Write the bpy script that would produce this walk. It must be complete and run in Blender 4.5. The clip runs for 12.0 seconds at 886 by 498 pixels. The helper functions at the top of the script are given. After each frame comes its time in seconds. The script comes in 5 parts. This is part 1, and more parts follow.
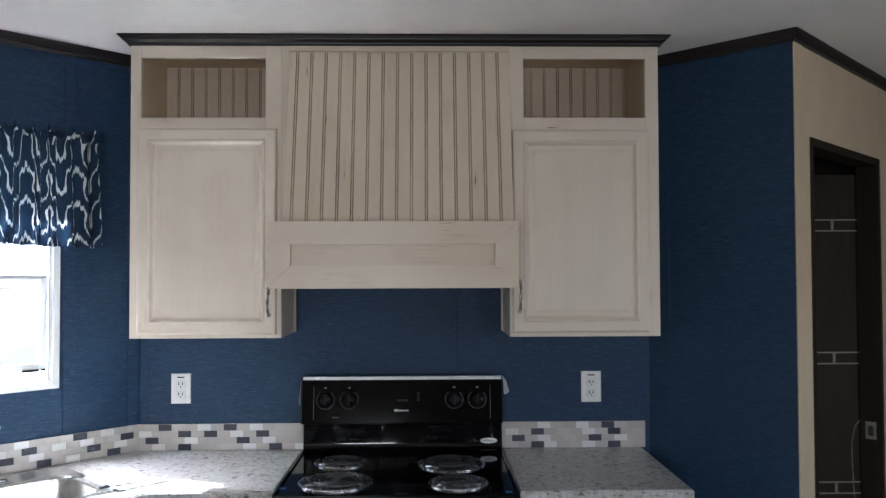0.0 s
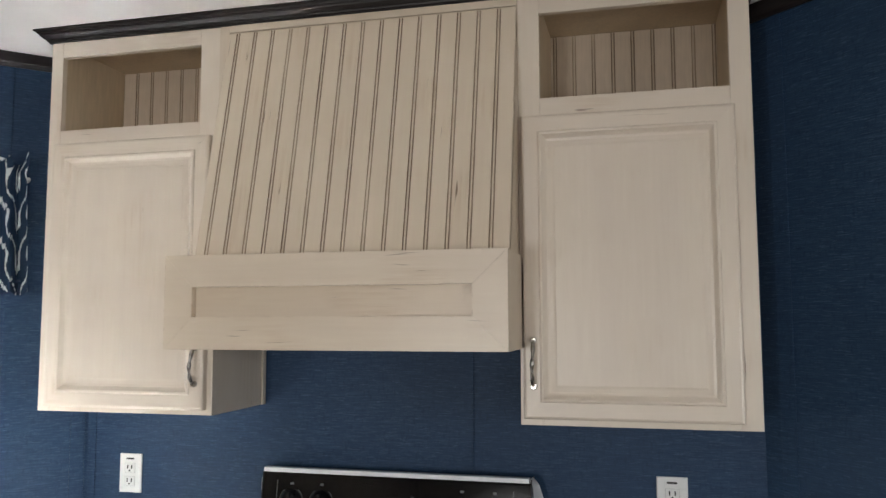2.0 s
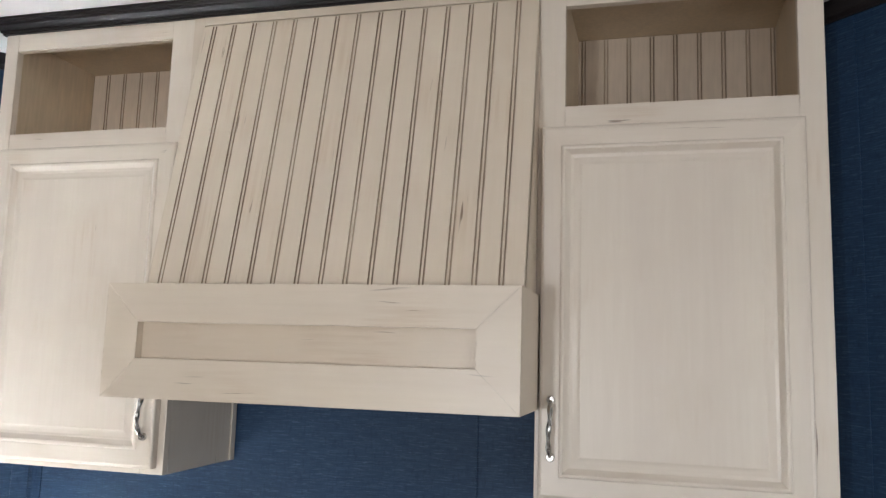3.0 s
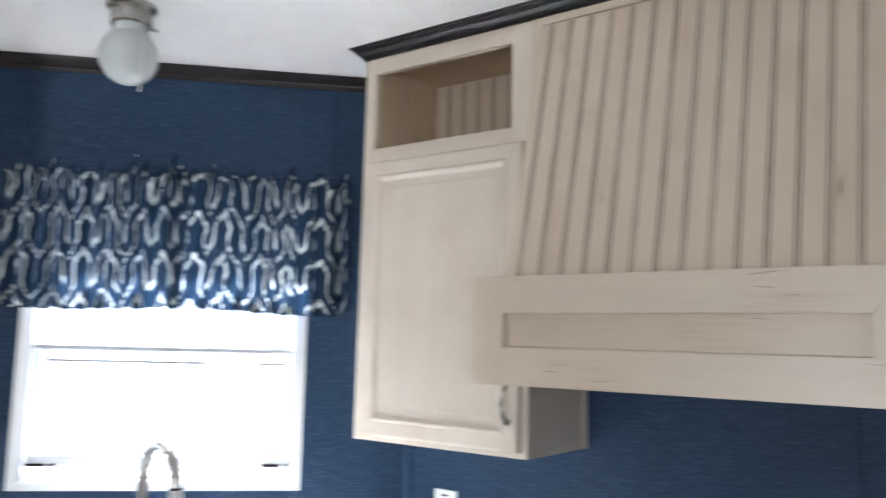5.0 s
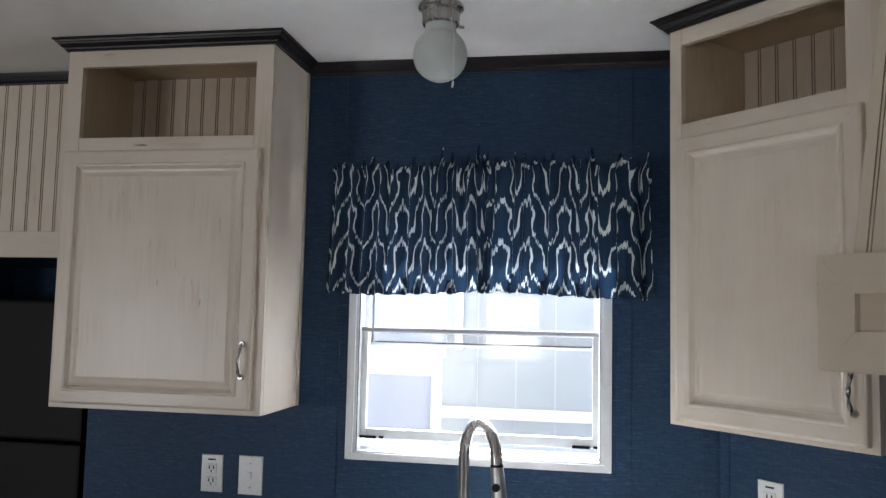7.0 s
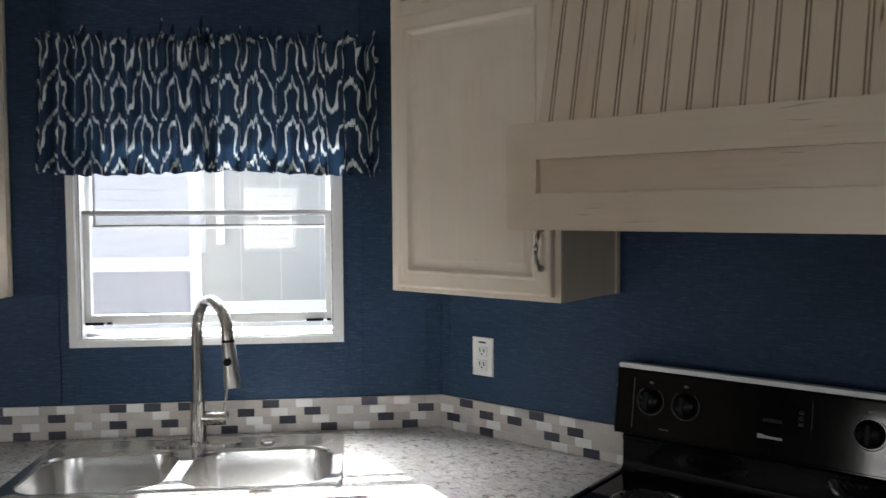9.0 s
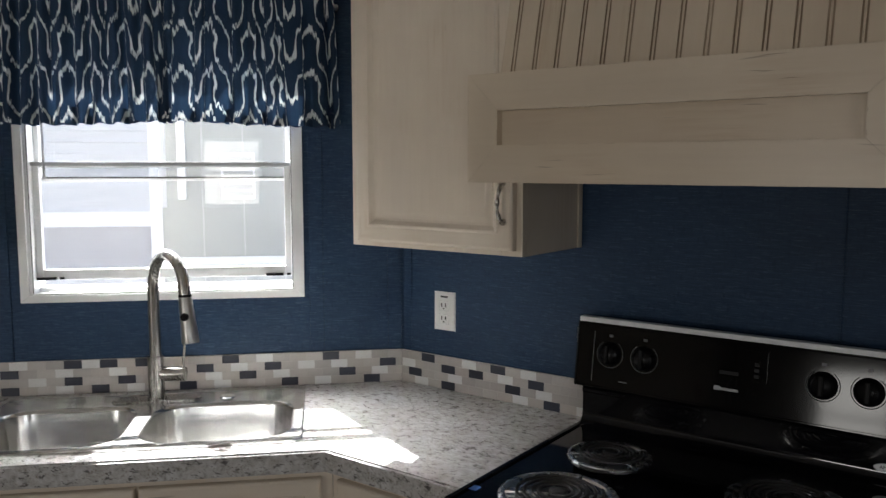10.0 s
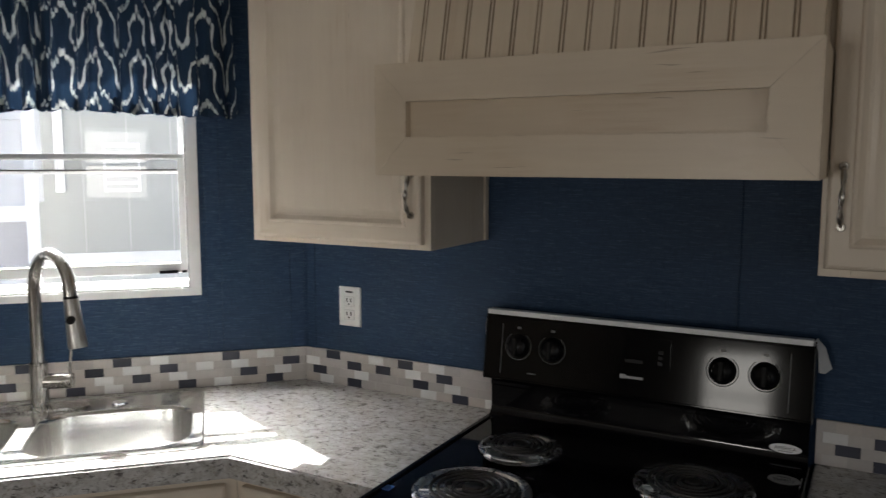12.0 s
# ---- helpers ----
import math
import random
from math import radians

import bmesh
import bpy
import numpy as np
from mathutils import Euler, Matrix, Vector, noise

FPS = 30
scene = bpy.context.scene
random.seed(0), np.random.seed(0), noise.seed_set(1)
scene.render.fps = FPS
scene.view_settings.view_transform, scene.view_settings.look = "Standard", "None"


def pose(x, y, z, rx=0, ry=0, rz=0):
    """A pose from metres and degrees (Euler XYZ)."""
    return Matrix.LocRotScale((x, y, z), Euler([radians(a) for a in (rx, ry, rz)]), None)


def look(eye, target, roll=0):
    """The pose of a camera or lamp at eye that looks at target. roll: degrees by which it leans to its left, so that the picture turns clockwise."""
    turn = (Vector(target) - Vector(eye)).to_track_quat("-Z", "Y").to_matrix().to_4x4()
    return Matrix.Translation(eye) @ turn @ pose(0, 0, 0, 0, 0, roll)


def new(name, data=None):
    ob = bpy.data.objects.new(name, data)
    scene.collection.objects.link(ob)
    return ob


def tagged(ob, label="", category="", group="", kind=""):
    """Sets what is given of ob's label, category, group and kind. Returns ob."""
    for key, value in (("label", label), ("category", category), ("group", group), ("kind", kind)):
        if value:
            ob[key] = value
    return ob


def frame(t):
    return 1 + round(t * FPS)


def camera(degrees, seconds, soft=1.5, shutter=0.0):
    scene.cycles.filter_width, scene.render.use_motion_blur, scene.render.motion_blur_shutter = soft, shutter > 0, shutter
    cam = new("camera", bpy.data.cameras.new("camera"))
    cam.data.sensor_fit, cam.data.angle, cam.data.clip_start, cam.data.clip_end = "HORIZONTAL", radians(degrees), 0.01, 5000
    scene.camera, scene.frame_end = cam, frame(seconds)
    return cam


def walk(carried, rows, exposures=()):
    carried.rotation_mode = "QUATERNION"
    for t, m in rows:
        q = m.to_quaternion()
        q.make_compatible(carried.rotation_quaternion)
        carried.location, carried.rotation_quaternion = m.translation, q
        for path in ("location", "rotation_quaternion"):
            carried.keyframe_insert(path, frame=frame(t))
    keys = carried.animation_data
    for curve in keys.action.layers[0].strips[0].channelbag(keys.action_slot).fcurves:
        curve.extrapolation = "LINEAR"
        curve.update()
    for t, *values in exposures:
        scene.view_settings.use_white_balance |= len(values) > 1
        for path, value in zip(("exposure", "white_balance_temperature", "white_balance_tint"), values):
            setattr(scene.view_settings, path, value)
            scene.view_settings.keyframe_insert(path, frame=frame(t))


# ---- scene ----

# ---- camera and walk ----
cam = camera(58.1, 12.0, soft=1.3, shutter=0.38)
PATH = [
    (0, (0.093, -3.126, 1.607), (0.133, -1.127, 1.66), -0.2),
    (0.5, (0.212, -2.886, 1.584), (0.144, -0.89, 1.681), -0.6),
    (1, (0.363, -2.634, 1.623), (0.167, -0.649, 1.76), -2.1),
    (1.5, (0.595, -2.403, 1.628), (0.199, -0.45, 1.804), 0.2),
    (2, (0.666, -2.191, 1.614), (0.187, -0.257, 1.793), -0.1),
    (2.5, (0.619, -1.966, 1.645), (0.142, -0.042, 1.91), -0.3),
    (2.7, (0.615, -1.898, 1.648), (0.132, 0.024, 1.919), 0.9),
    (4.3, (0.607, -1.819, 1.648), (-0.081, 0.048, 1.855), 0.8),
    (4.5, (0.578, -1.834, 1.646), (-0.194, -0.001, 1.862), 1.2),
    (5, (0.515, -1.904, 1.633), (-0.668, -0.307, 1.862), 1.5),
    (5.5, (0.452, -1.965, 1.664), (-1.037, -0.644, 1.851), 0.7),
    (6, (0.433, -1.986, 1.658), (-1.177, -0.813, 1.845), 1.6),
    (6.5, (0.418, -1.983, 1.648), (-1.209, -0.838, 1.846), 1.8),
    (6.7, (0.416, -1.988, 1.645), (-1.215, -0.846, 1.832), 1.6),
    (8.3, (0.456, -1.978, 1.602), (-1.068, -0.683, 1.594), 0.7),
    (8.5, (0.483, -1.974, 1.601), (-0.938, -0.567, 1.57), 0.3),
    (9, (0.527, -1.927, 1.589), (-0.721, -0.367, 1.493), -0.3),
    (9.5, (0.529, -1.911, 1.581), (-0.678, -0.323, 1.438), -0.3),
    (10, (0.523, -1.9, 1.58), (-0.654, -0.295, 1.375), -0.0),
    (10.5, (0.492, -1.871, 1.573), (-0.542, -0.178, 1.324), 0.8),
    (11, (0.495, -1.843, 1.568), (-0.4, -0.069, 1.334), 0.8),
    (11.5, (0.49, -1.842, 1.574), (-0.392, -0.062, 1.341), 0.3),
    (12, (0.478, -1.884, 1.583), (-0.476, -0.142, 1.356), 0.0),
]
EXPOSURES = [(0.0, 3.50, 5660, 10), (0.5, 3.30, 5760, 10), (1.0, 3.42, 5810, 10), (2.0, 3.98, 6120, 10), (2.5, 4.29, 5980, 10), (4.5, 4.30, 5620, 10), (5.5, 3.53, 5670, 10), (6.5, 3.06, 5730, 10), (8.5, 2.58, 6160, 10), (9.0, 2.56, 6240, 10), (12.0, 2.50, 6500, 10)]
walk(cam, [(t, look(eye, target, roll)) for t, eye, target, roll in PATH], EXPOSURES)

# ---- world, sun, large lights ----
# the walls of the house stand at 45 degrees to the range's corner wall; W is the window wall's frame:
# x to the right along it, y out through it
W = pose(-1.027, 0, 0, 0, 0, 45)
S = Matrix.Identity(4)                       # the range's corner wall, at y = 0
R = pose(0.965, 0, 0, 0, 0, -45)             # the blue partition beside the corner
T = pose(1.367, -0.402, 0, 0, 0, 45)         # the tan wall round the partition's end
CEIL = 2.44

SUN_WAY = Vector((0.817, -0.311, -1.0)).normalized()
world = bpy.data.worlds.new("sky")
scene.world = world
world.use_nodes = True
wn = world.node_tree.nodes
sky = wn.new("ShaderNodeTexSky")
sky.sky_type, sky.sun_disc = "NISHITA", False
sky.sun_elevation = math.asin(-SUN_WAY.z)
sky.dust_density, sky.air_density, sky.ozone_density = 4.0, 0.8, 0.6
sky.sun_rotation = math.atan2(-SUN_WAY.x, -SUN_WAY.y)
hazy = wn.new("ShaderNodeHueSaturation")
hazy.inputs["Saturation"].default_value = 0.62
world.node_tree.links.new(sky.outputs[0], hazy.inputs["Color"])
world.node_tree.links.new(hazy.outputs[0], wn["Background"].inputs[0])
wn["Background"].inputs[1].default_value = 0.125
sun = new("sun", bpy.data.lights.new("sun", "SUN"))
sun.data.energy, sun.data.angle, sun.data.color = 5.0, radians(0.5), (1.0, 0.98, 0.955)
sun.rotation_euler = SUN_WAY.to_track_quat("-Z", "Y").to_euler()


def window_light(x, y, z, wide, high, watts, turn=0):
    """Daylight in the opening of a window that the camera never faces."""
    ob = new("unseen_window_light", bpy.data.lights.new("unseen_window_light", "AREA"))
    ob.data.shape, ob.data.size, ob.data.size_y = "RECTANGLE", wide, high
    ob.data.energy, ob.data.color = watts, (1.0, 0.958, 0.888)
    ob.matrix_world = W @ pose(x, y, z, 90, 0, turn)
    return ob


window_light(-1.00, -4.62, 1.53, 0.50, 0.58, 0.8)
window_light(-4.00, -4.62, 1.21, 0.98, 0.80, 6.5)
# added fill for the tan wall and right worktop, in a made-up window
window_light(1.20, -4.62, 1.42, 0.88, 0.80, 1.1)


# ---- materials ----
def nodes_of(name):
    m = bpy.data.materials.new(name)
    m.use_nodes = True
    n, l = m.node_tree.nodes, m.node_tree.links
    return m, n, l, n["Principled BSDF"]


def coords(n, l, scale=(1, 1, 1), turn=(0, 0, 0), source="Object"):
    tc, mp = n.new("ShaderNodeTexCoord"), n.new("ShaderNodeMapping")
    mp.inputs["Scale"].default_value = scale
    mp.inputs["Rotation"].default_value = [radians(a) for a in turn]
    l.new(tc.outputs[source], mp.inputs[0])
    return mp.outputs[0]


def noise_of(n, l, vec, scale, detail=4, rough=0.55, distort=0.0):
    t = n.new("ShaderNodeTexNoise")
    t.inputs["Scale"].default_value, t.inputs["Detail"].default_value = scale, detail
    t.inputs["Roughness"].default_value, t.inputs["Distortion"].default_value = rough, distort
    l.new(vec, t.inputs["Vector"])
    return t.outputs["Fac"]


def ramp(n, l, fac, stops):
    r = n.new("ShaderNodeValToRGB")
    while len(r.color_ramp.elements) < len(stops):
        r.color_ramp.elements.new(0.5)
    for e, (p, c) in zip(r.color_ramp.elements, stops):
        e.position = p
        e.color = (*c, 1) if isinstance(c, tuple) else (c, c, c, 1)
    l.new(fac, r.inputs[0])
    return r.outputs[0]


def blend(n, l, fac, a, b, mode="MIX"):
    m = n.new("ShaderNodeMix")
    m.data_type, m.blend_type = "RGBA", mode
    for sock, v in ((m.inputs[0], fac), (m.inputs[6], a), (m.inputs[7], b)):
        if isinstance(v, bpy.types.NodeSocket):
            l.new(v, sock)
        elif isinstance(v, tuple):
            sock.default_value = (*v, 1)
        else:
            sock.default_value = v
    return m.outputs[2]


def calc(n, l, op, a, b=0.0, c=0.0):
    m = n.new("ShaderNodeMath")
    m.operation = op
    for sock, v in zip(m.inputs, (a, b, c)):
        if isinstance(v, bpy.types.NodeSocket):
            l.new(v, sock)
        else:
            sock.default_value = v
    return m.outputs[0]


def relief(n, l, b, height, strength, distance):
    bp = n.new("ShaderNodeBump")
    bp.inputs["Strength"].default_value, bp.inputs["Distance"].default_value = strength, distance
    l.new(height, bp.inputs["Height"])
    l.new(bp.outputs[0], b.inputs["Normal"])


def distressed(name, grain, tone=(1, 1, 1)):
    """Cream painted wood with a rubbed finish. grain: the axis along which it runs."""
    m, n, l, b = nodes_of(name)
    fine = {"x": (6, 120, 120), "z": (120, 120, 6)}[grain]
    wide = {"x": (1.2, 14, 14), "z": (14, 14, 1.2)}[grain]
    chip = {"x": (7, 120, 120), "z": (120, 120, 7)}[grain]
    oi = n.new("ShaderNodeObjectInfo")
    shift = n.new("ShaderNodeVectorMath")
    shift.operation = "ADD"
    tc = n.new("ShaderNodeTexCoord")
    l.new(tc.outputs["Object"], shift.inputs[0])
    l.new(calc(n, l, "MULTIPLY", oi.outputs["Random"], 17.0), shift.inputs[1])

    def mapped(scale):
        mp = n.new("ShaderNodeMapping")
        mp.inputs["Scale"].default_value = scale
        l.new(shift.outputs[0], mp.inputs[0])
        return mp.outputs[0]
    a = noise_of(n, l, mapped(fine), 1.0, 5, 0.6)
    c = noise_of(n, l, mapped(wide), 1.0, 3, 0.5)
    d = noise_of(n, l, mapped(chip), 1.0, 2, 0.5, 0.6)
    patch = noise_of(n, l, mapped((4.2, 4.2, 4.2)), 1.0, 2, 0.5)
    col = ramp(n, l, a, [(0.2, (0.690, 0.605, 0.500)), (0.8, (0.735, 0.655, 0.552))])
    col = blend(n, l, ramp(n, l, c, [(0.35, 0.0), (0.75, 0.45)]), col, (0.640, 0.555, 0.478))
    # rubbed patches where the tan undercoat shows through
    rub = calc(n, l, "MULTIPLY", ramp(n, l, patch, [(0.50, 0.0), (0.72, 0.55)]), ramp(n, l, a, [(0.42, 0.0), (0.62, 1.0)]))
    col = blend(n, l, rub, col, (0.545, 0.425, 0.305))
    if tone != (1, 1, 1):
        col = blend(n, l, 1.0, col, tone, "MULTIPLY")
    worn = calc(n, l, "MULTIPLY", ramp(n, l, d, [(0.68, 0.0), (0.73, 1.0)]), ramp(n, l, patch, [(0.53, 0.0), (0.63, 0.9)] if grain == "x" else [(0.57, 0.0), (0.66, 0.85)]))
    col = blend(n, l, worn, col, (0.15, 0.095, 0.06))
    # paint worn through along the arrises
    soft, hard, dot = n.new("ShaderNodeBevel"), n.new("ShaderNodeNewGeometry"), n.new("ShaderNodeVectorMath")
    soft.samples, soft.inputs["Radius"].default_value, dot.operation = 4, 0.0035, "DOT_PRODUCT"
    l.new(soft.outputs[0], dot.inputs[0]), l.new(hard.outputs["Normal"], dot.inputs[1])
    arris = ramp(n, l, calc(n, l, "SUBTRACT", 1.0, dot.outputs["Value"]), [(0.02, 0.0), (0.16, 1.0)])
    chips = noise_of(n, l, mapped({"x": (14, 60, 60), "z": (60, 60, 14)}[grain]), 1.0, 3, 0.6)
    col = blend(n, l, calc(n, l, "MULTIPLY", arris, ramp(n, l, chips, [(0.47, 0.0), (0.62, 0.75)])), col, (0.30, 0.205, 0.13))
    l.new(col, b.inputs["Base Color"])
    l.new(ramp(n, l, a, [(0.2, 0.27), (0.8, 0.40)]), b.inputs["Roughness"])
    b.inputs["Specular IOR Level"].default_value = 0.5
    relief(n, l, b, a, 0.05, 0.001)
    return m


CREAM_Z, CREAM_X = distressed("cream_paint_upright", "z"), distressed("cream_paint_level", "x")


# the hood's cream, multiplied slightly darker and tanner than the cabinets'
HOOD_TONE = (0.945, 0.92, 0.87)
HOOD_Z, HOOD_X = distressed("hood_cream_upright", "z", HOOD_TONE), distressed("hood_cream_level", "x", HOOD_TONE)
# recessed board: the cream multiplied darker and tanner than the hood frame
RECESS_CREAM = distressed("recess_board_cream", "x", (0.90, 0.86, 0.795))


def plain(name, color, rough, metal=0.0, grain=60.0, vary=0.06, bump=0.05, spec=0.5, stretch=(1, 1, 1)):
    m, n, l, b = nodes_of(name)
    v = coords(n, l, stretch)
    a, c = noise_of(n, l, v, grain, 4), noise_of(n, l, v, grain * 0.06, 3)
    f = calc(n, l, "ADD", calc(n, l, "MULTIPLY", a, 0.5), calc(n, l, "MULTIPLY", c, 0.5))
    lo, hi = tuple(x * (1 - vary * 2) for x in color), tuple(min(1, x * (1 + vary * 2)) for x in color)
    l.new(ramp(n, l, f, [(0.3, lo), (0.7, hi)]), b.inputs["Base Color"])
    l.new(ramp(n, l, a, [(0.2, max(0.02, rough * 0.8)), (0.8, min(1, rough * 1.2))]), b.inputs["Roughness"])
    b.inputs["Metallic"].default_value, b.inputs["Specular IOR Level"].default_value = metal, spec
    if bump:
        relief(n, l, b, a, bump, 0.002)
    return m


def wallpaper():
    """Navy grasscloth: fine level fibres, some lighter, with soft seams of tone."""
    m, n, l, b = nodes_of("navy_grasscloth")
    a = noise_of(n, l, coords(n, l, (11, 11, 430)), 1.0, 4, 0.7, 0.3)
    c = noise_of(n, l, coords(n, l, (30, 30, 300)), 1.0, 3, 0.6, 0.8)
    d = noise_of(n, l, coords(n, l), 2.2, 3)
    e = noise_of(n, l, coords(n, l, (160, 160, 46)), 1.0, 3, 0.6, 0.5)
    col = ramp(n, l, a, [(0.30, (0.010, 0.029, 0.068)), (0.55, (0.020, 0.050, 0.105)), (0.78, (0.046, 0.090, 0.165))])
    col = blend(n, l, ramp(n, l, c, [(0.54, 0.0), (0.72, 0.75)]), col, (0.075, 0.122, 0.198))
    col = blend(n, l, ramp(n, l, e, [(0.52, 0.0), (0.70, 0.55)]), col, (0.008, 0.024, 0.058))
    col = blend(n, l, ramp(n, l, d, [(0.35, 0.0), (0.7, 0.4)]), col, (0.020, 0.043, 0.092))
    l.new(col, b.inputs["Base Color"])
    l.new(ramp(n, l, a, [(0.2, 0.42), (0.8, 0.6)]), b.inputs["Roughness"])
    b.inputs["Specular IOR Level"].default_value = 0.24
    relief(n, l, b, calc(n, l, "ADD", a, calc(n, l, "MULTIPLY", c, 0.6)), 0.35, 0.0015)
    return m


def laminate():
    """Worktop laminate: pale grey stone with small dark and brown flecks."""
    m, n, l, b = nodes_of("stone_laminate")
    v = coords(n, l)
    a = noise_of(n, l, v, 46, 6, 0.68, 0.6)
    c = noise_of(n, l, v, 120, 4, 0.62, 0.9)
    d = noise_of(n, l, v, 7, 3)
    e = noise_of(n, l, v, 190, 2)
    slant = coords(n, l, (52, 210, 110), (0, 0, 28))
    f = noise_of(n, l, slant, 1.0, 4, 0.62, 0.7)
    g = noise_of(n, l, v, 19, 5, 0.65, 0.8)
    col = ramp(n, l, a, [(0.30, (0.25, 0.24, 0.23)), (0.45, (0.45, 0.44, 0.43)), (0.62, (0.60, 0.60, 0.60)), (0.8, (0.42, 0.405, 0.39))])
    col = blend(n, l, ramp(n, l, g, [(0.48, 0.0), (0.64, 0.5)]), col, (0.33, 0.30, 0.262))
    col = blend(n, l, ramp(n, l, f, [(0.585, 0.0), (0.63, 0.9)]), col, (0.075, 0.068, 0.068))
    col = blend(n, l, calc(n, l, "MULTIPLY", ramp(n, l, e, [(0.60, 0.0), (0.66, 0.7)]), ramp(n, l, d, [(0.4, 0.0), (0.6, 1.0)])), col, (0.17, 0.12, 0.09))
    l.new(col, b.inputs["Base Color"])
    l.new(ramp(n, l, a, [(0.2, 0.24), (0.8, 0.34)]), b.inputs["Roughness"])
    relief(n, l, b, c, 0.05, 0.001)
    return m


def brushed(name, color, rough, stretch):
    m, n, l, b = nodes_of(name)
    a = noise_of(n, l, coords(n, l, stretch), 1.0, 3)
    c = noise_of(n, l, coords(n, l), 6, 3)
    l.new(ramp(n, l, c, [(0.3, tuple(x * 0.9 for x in color)), (0.7, color)]), b.inputs["Base Color"])
    l.new(ramp(n, l, a, [(0.25, rough * 0.75), (0.75, rough * 1.3)]), b.inputs["Roughness"])
    b.inputs["Metallic"].default_value = 1.0
    relief(n, l, b, a, 0.005, 0.0003)
    return m


def ikat():
    """Woven valance cloth: navy with stacked off-white arches whose edges are feathered along the warp."""
    m, n, l, b = nodes_of("ikat_cloth")
    tc = n.new("ShaderNodeTexCoord")
    sep = n.new("ShaderNodeSeparateXYZ")
    l.new(tc.outputs["UV"], sep.inputs[0])
    u, v = sep.outputs[0], sep.outputs[1]
    feather = noise_of(n, l, coords(n, l, (240, 10, 1), source="UV"), 1.0, 2)
    slow = noise_of(n, l, coords(n, l, (7, 7, 1), source="UV"), 1.0, 2)
    lift = calc(n, l, "MULTIPLY", calc(n, l, "SUBTRACT", noise_of(n, l, coords(n, l, (9, 5, 1), source="UV"), 1.0, 1), 0.5), 0.045)
    thread = n.new("ShaderNodeTexWhiteNoise")
    thread.noise_dimensions = "1D"
    l.new(calc(n, l, "SNAP", u, 0.0034), thread.inputs["W"])
    lift = calc(n, l, "ADD", lift, calc(n, l, "MULTIPLY", calc(n, l, "SUBTRACT", thread.outputs["Value"], 0.5), 0.013))
    v2 = calc(n, l, "ADD", calc(n, l, "ADD", v, lift), calc(n, l, "MULTIPLY", calc(n, l, "SUBTRACT", feather, 0.5), 0.035))
    q, p, amp, sway, half = 0.121, 0.192, 0.90, 0.0168, 0.0033
    u2 = calc(n, l, "ADD", u, calc(n, l, "MULTIPLY", calc(n, l, "SUBTRACT", slow, 0.5), 0.012))
    row = calc(n, l, "MULTIPLY", calc(n, l, "SUBTRACT", v2, 1.98), 2 * math.pi / q)
    fold = calc(n, l, "PINGPONG", u2, p / 2)
    swing = calc(n, l, "ADD", row, math.pi + 0.15)
    col_turn = calc(n, l, "MULTIPLY", calc(n, l, "SUBTRACT", fold, calc(n, l, "MULTIPLY", calc(n, l, "MULTIPLY", calc(n, l, "SINE", swing), sway), calc(n, l, "POWER", calc(n, l, "SINE", calc(n, l, "MULTIPLY", fold, 2 * math.pi / p)), 1.0))), 2 * math.pi / p)
    # a rounded point: part cosine, part straight slope
    slope = calc(n, l, "SUBTRACT", 1.0, calc(n, l, "MULTIPLY", calc(n, l, "PINGPONG", col_turn, math.pi), 2 / math.pi))
    peak = calc(n, l, "ADD", calc(n, l, "MULTIPLY", calc(n, l, "COSINE", col_turn), 0.14), calc(n, l, "MULTIPLY", slope, 0.86))
    g = calc(n, l, "SUBTRACT", calc(n, l, "DIVIDE", row, 2 * math.pi), calc(n, l, "MULTIPLY", peak, amp))
    g = calc(n, l, "ADD", g, 20.5 + amp)
    band = calc(n, l, "ABSOLUTE", calc(n, l, "SUBTRACT", calc(n, l, "FRACT", g), 0.5))
    du = calc(n, l, "MULTIPLY", calc(n, l, "ADD", calc(n, l, "MULTIPLY", calc(n, l, "SINE", col_turn), 0.14), 1.72 / math.pi), amp * 2 * math.pi / p)
    dv = calc(n, l, "SUBTRACT", 1 / q, calc(n, l, "MULTIPLY", calc(n, l, "MULTIPLY", du, calc(n, l, "COSINE", swing)), sway * 2 * math.pi / q))
    width = calc(n, l, "MULTIPLY", calc(n, l, "SQRT", calc(n, l, "ADD", calc(n, l, "MULTIPLY", du, du), calc(n, l, "MULTIPLY", dv, dv))), half)
    mask = calc(n, l, "LESS_THAN", band, width)
    weave = noise_of(n, l, coords(n, l, (900, 900, 1), source="UV"), 1.0, 1)
    navy = ramp(n, l, weave, [(0.3, (0.010, 0.025, 0.054)), (0.7, (0.022, 0.045, 0.086))])
    white = ramp(n, l, weave, [(0.3, (0.52, 0.56, 0.56)), (0.7, (0.70, 0.74, 0.73))])
    col = blend(n, l, mask, navy, white)
    l.new(col, b.inputs["Base Color"])
    b.inputs["Roughness"].default_value = 0.85
    b.inputs["Specular IOR Level"].default_value = 0.15
    relief(n, l, b, weave, 0.2, 0.0006)
    tr, mix = n.new("ShaderNodeBsdfTranslucent"), n.new("ShaderNodeMixShader")
    l.new(col, tr.inputs[0])
    mix.inputs[0].default_value = 0.14
    l.new(b.outputs[0], mix.inputs[1]), l.new(tr.outputs[0], mix.inputs[2])
    l.new(mix.outputs[0], n["Material Output"].inputs[0])
    return m


def glass():
    m, n, l, b = nodes_of("window_glass")
    b.inputs["Transmission Weight"].default_value, b.inputs["Roughness"].default_value, b.inputs["IOR"].default_value = 1.0, 0.0, 1.45
    return m


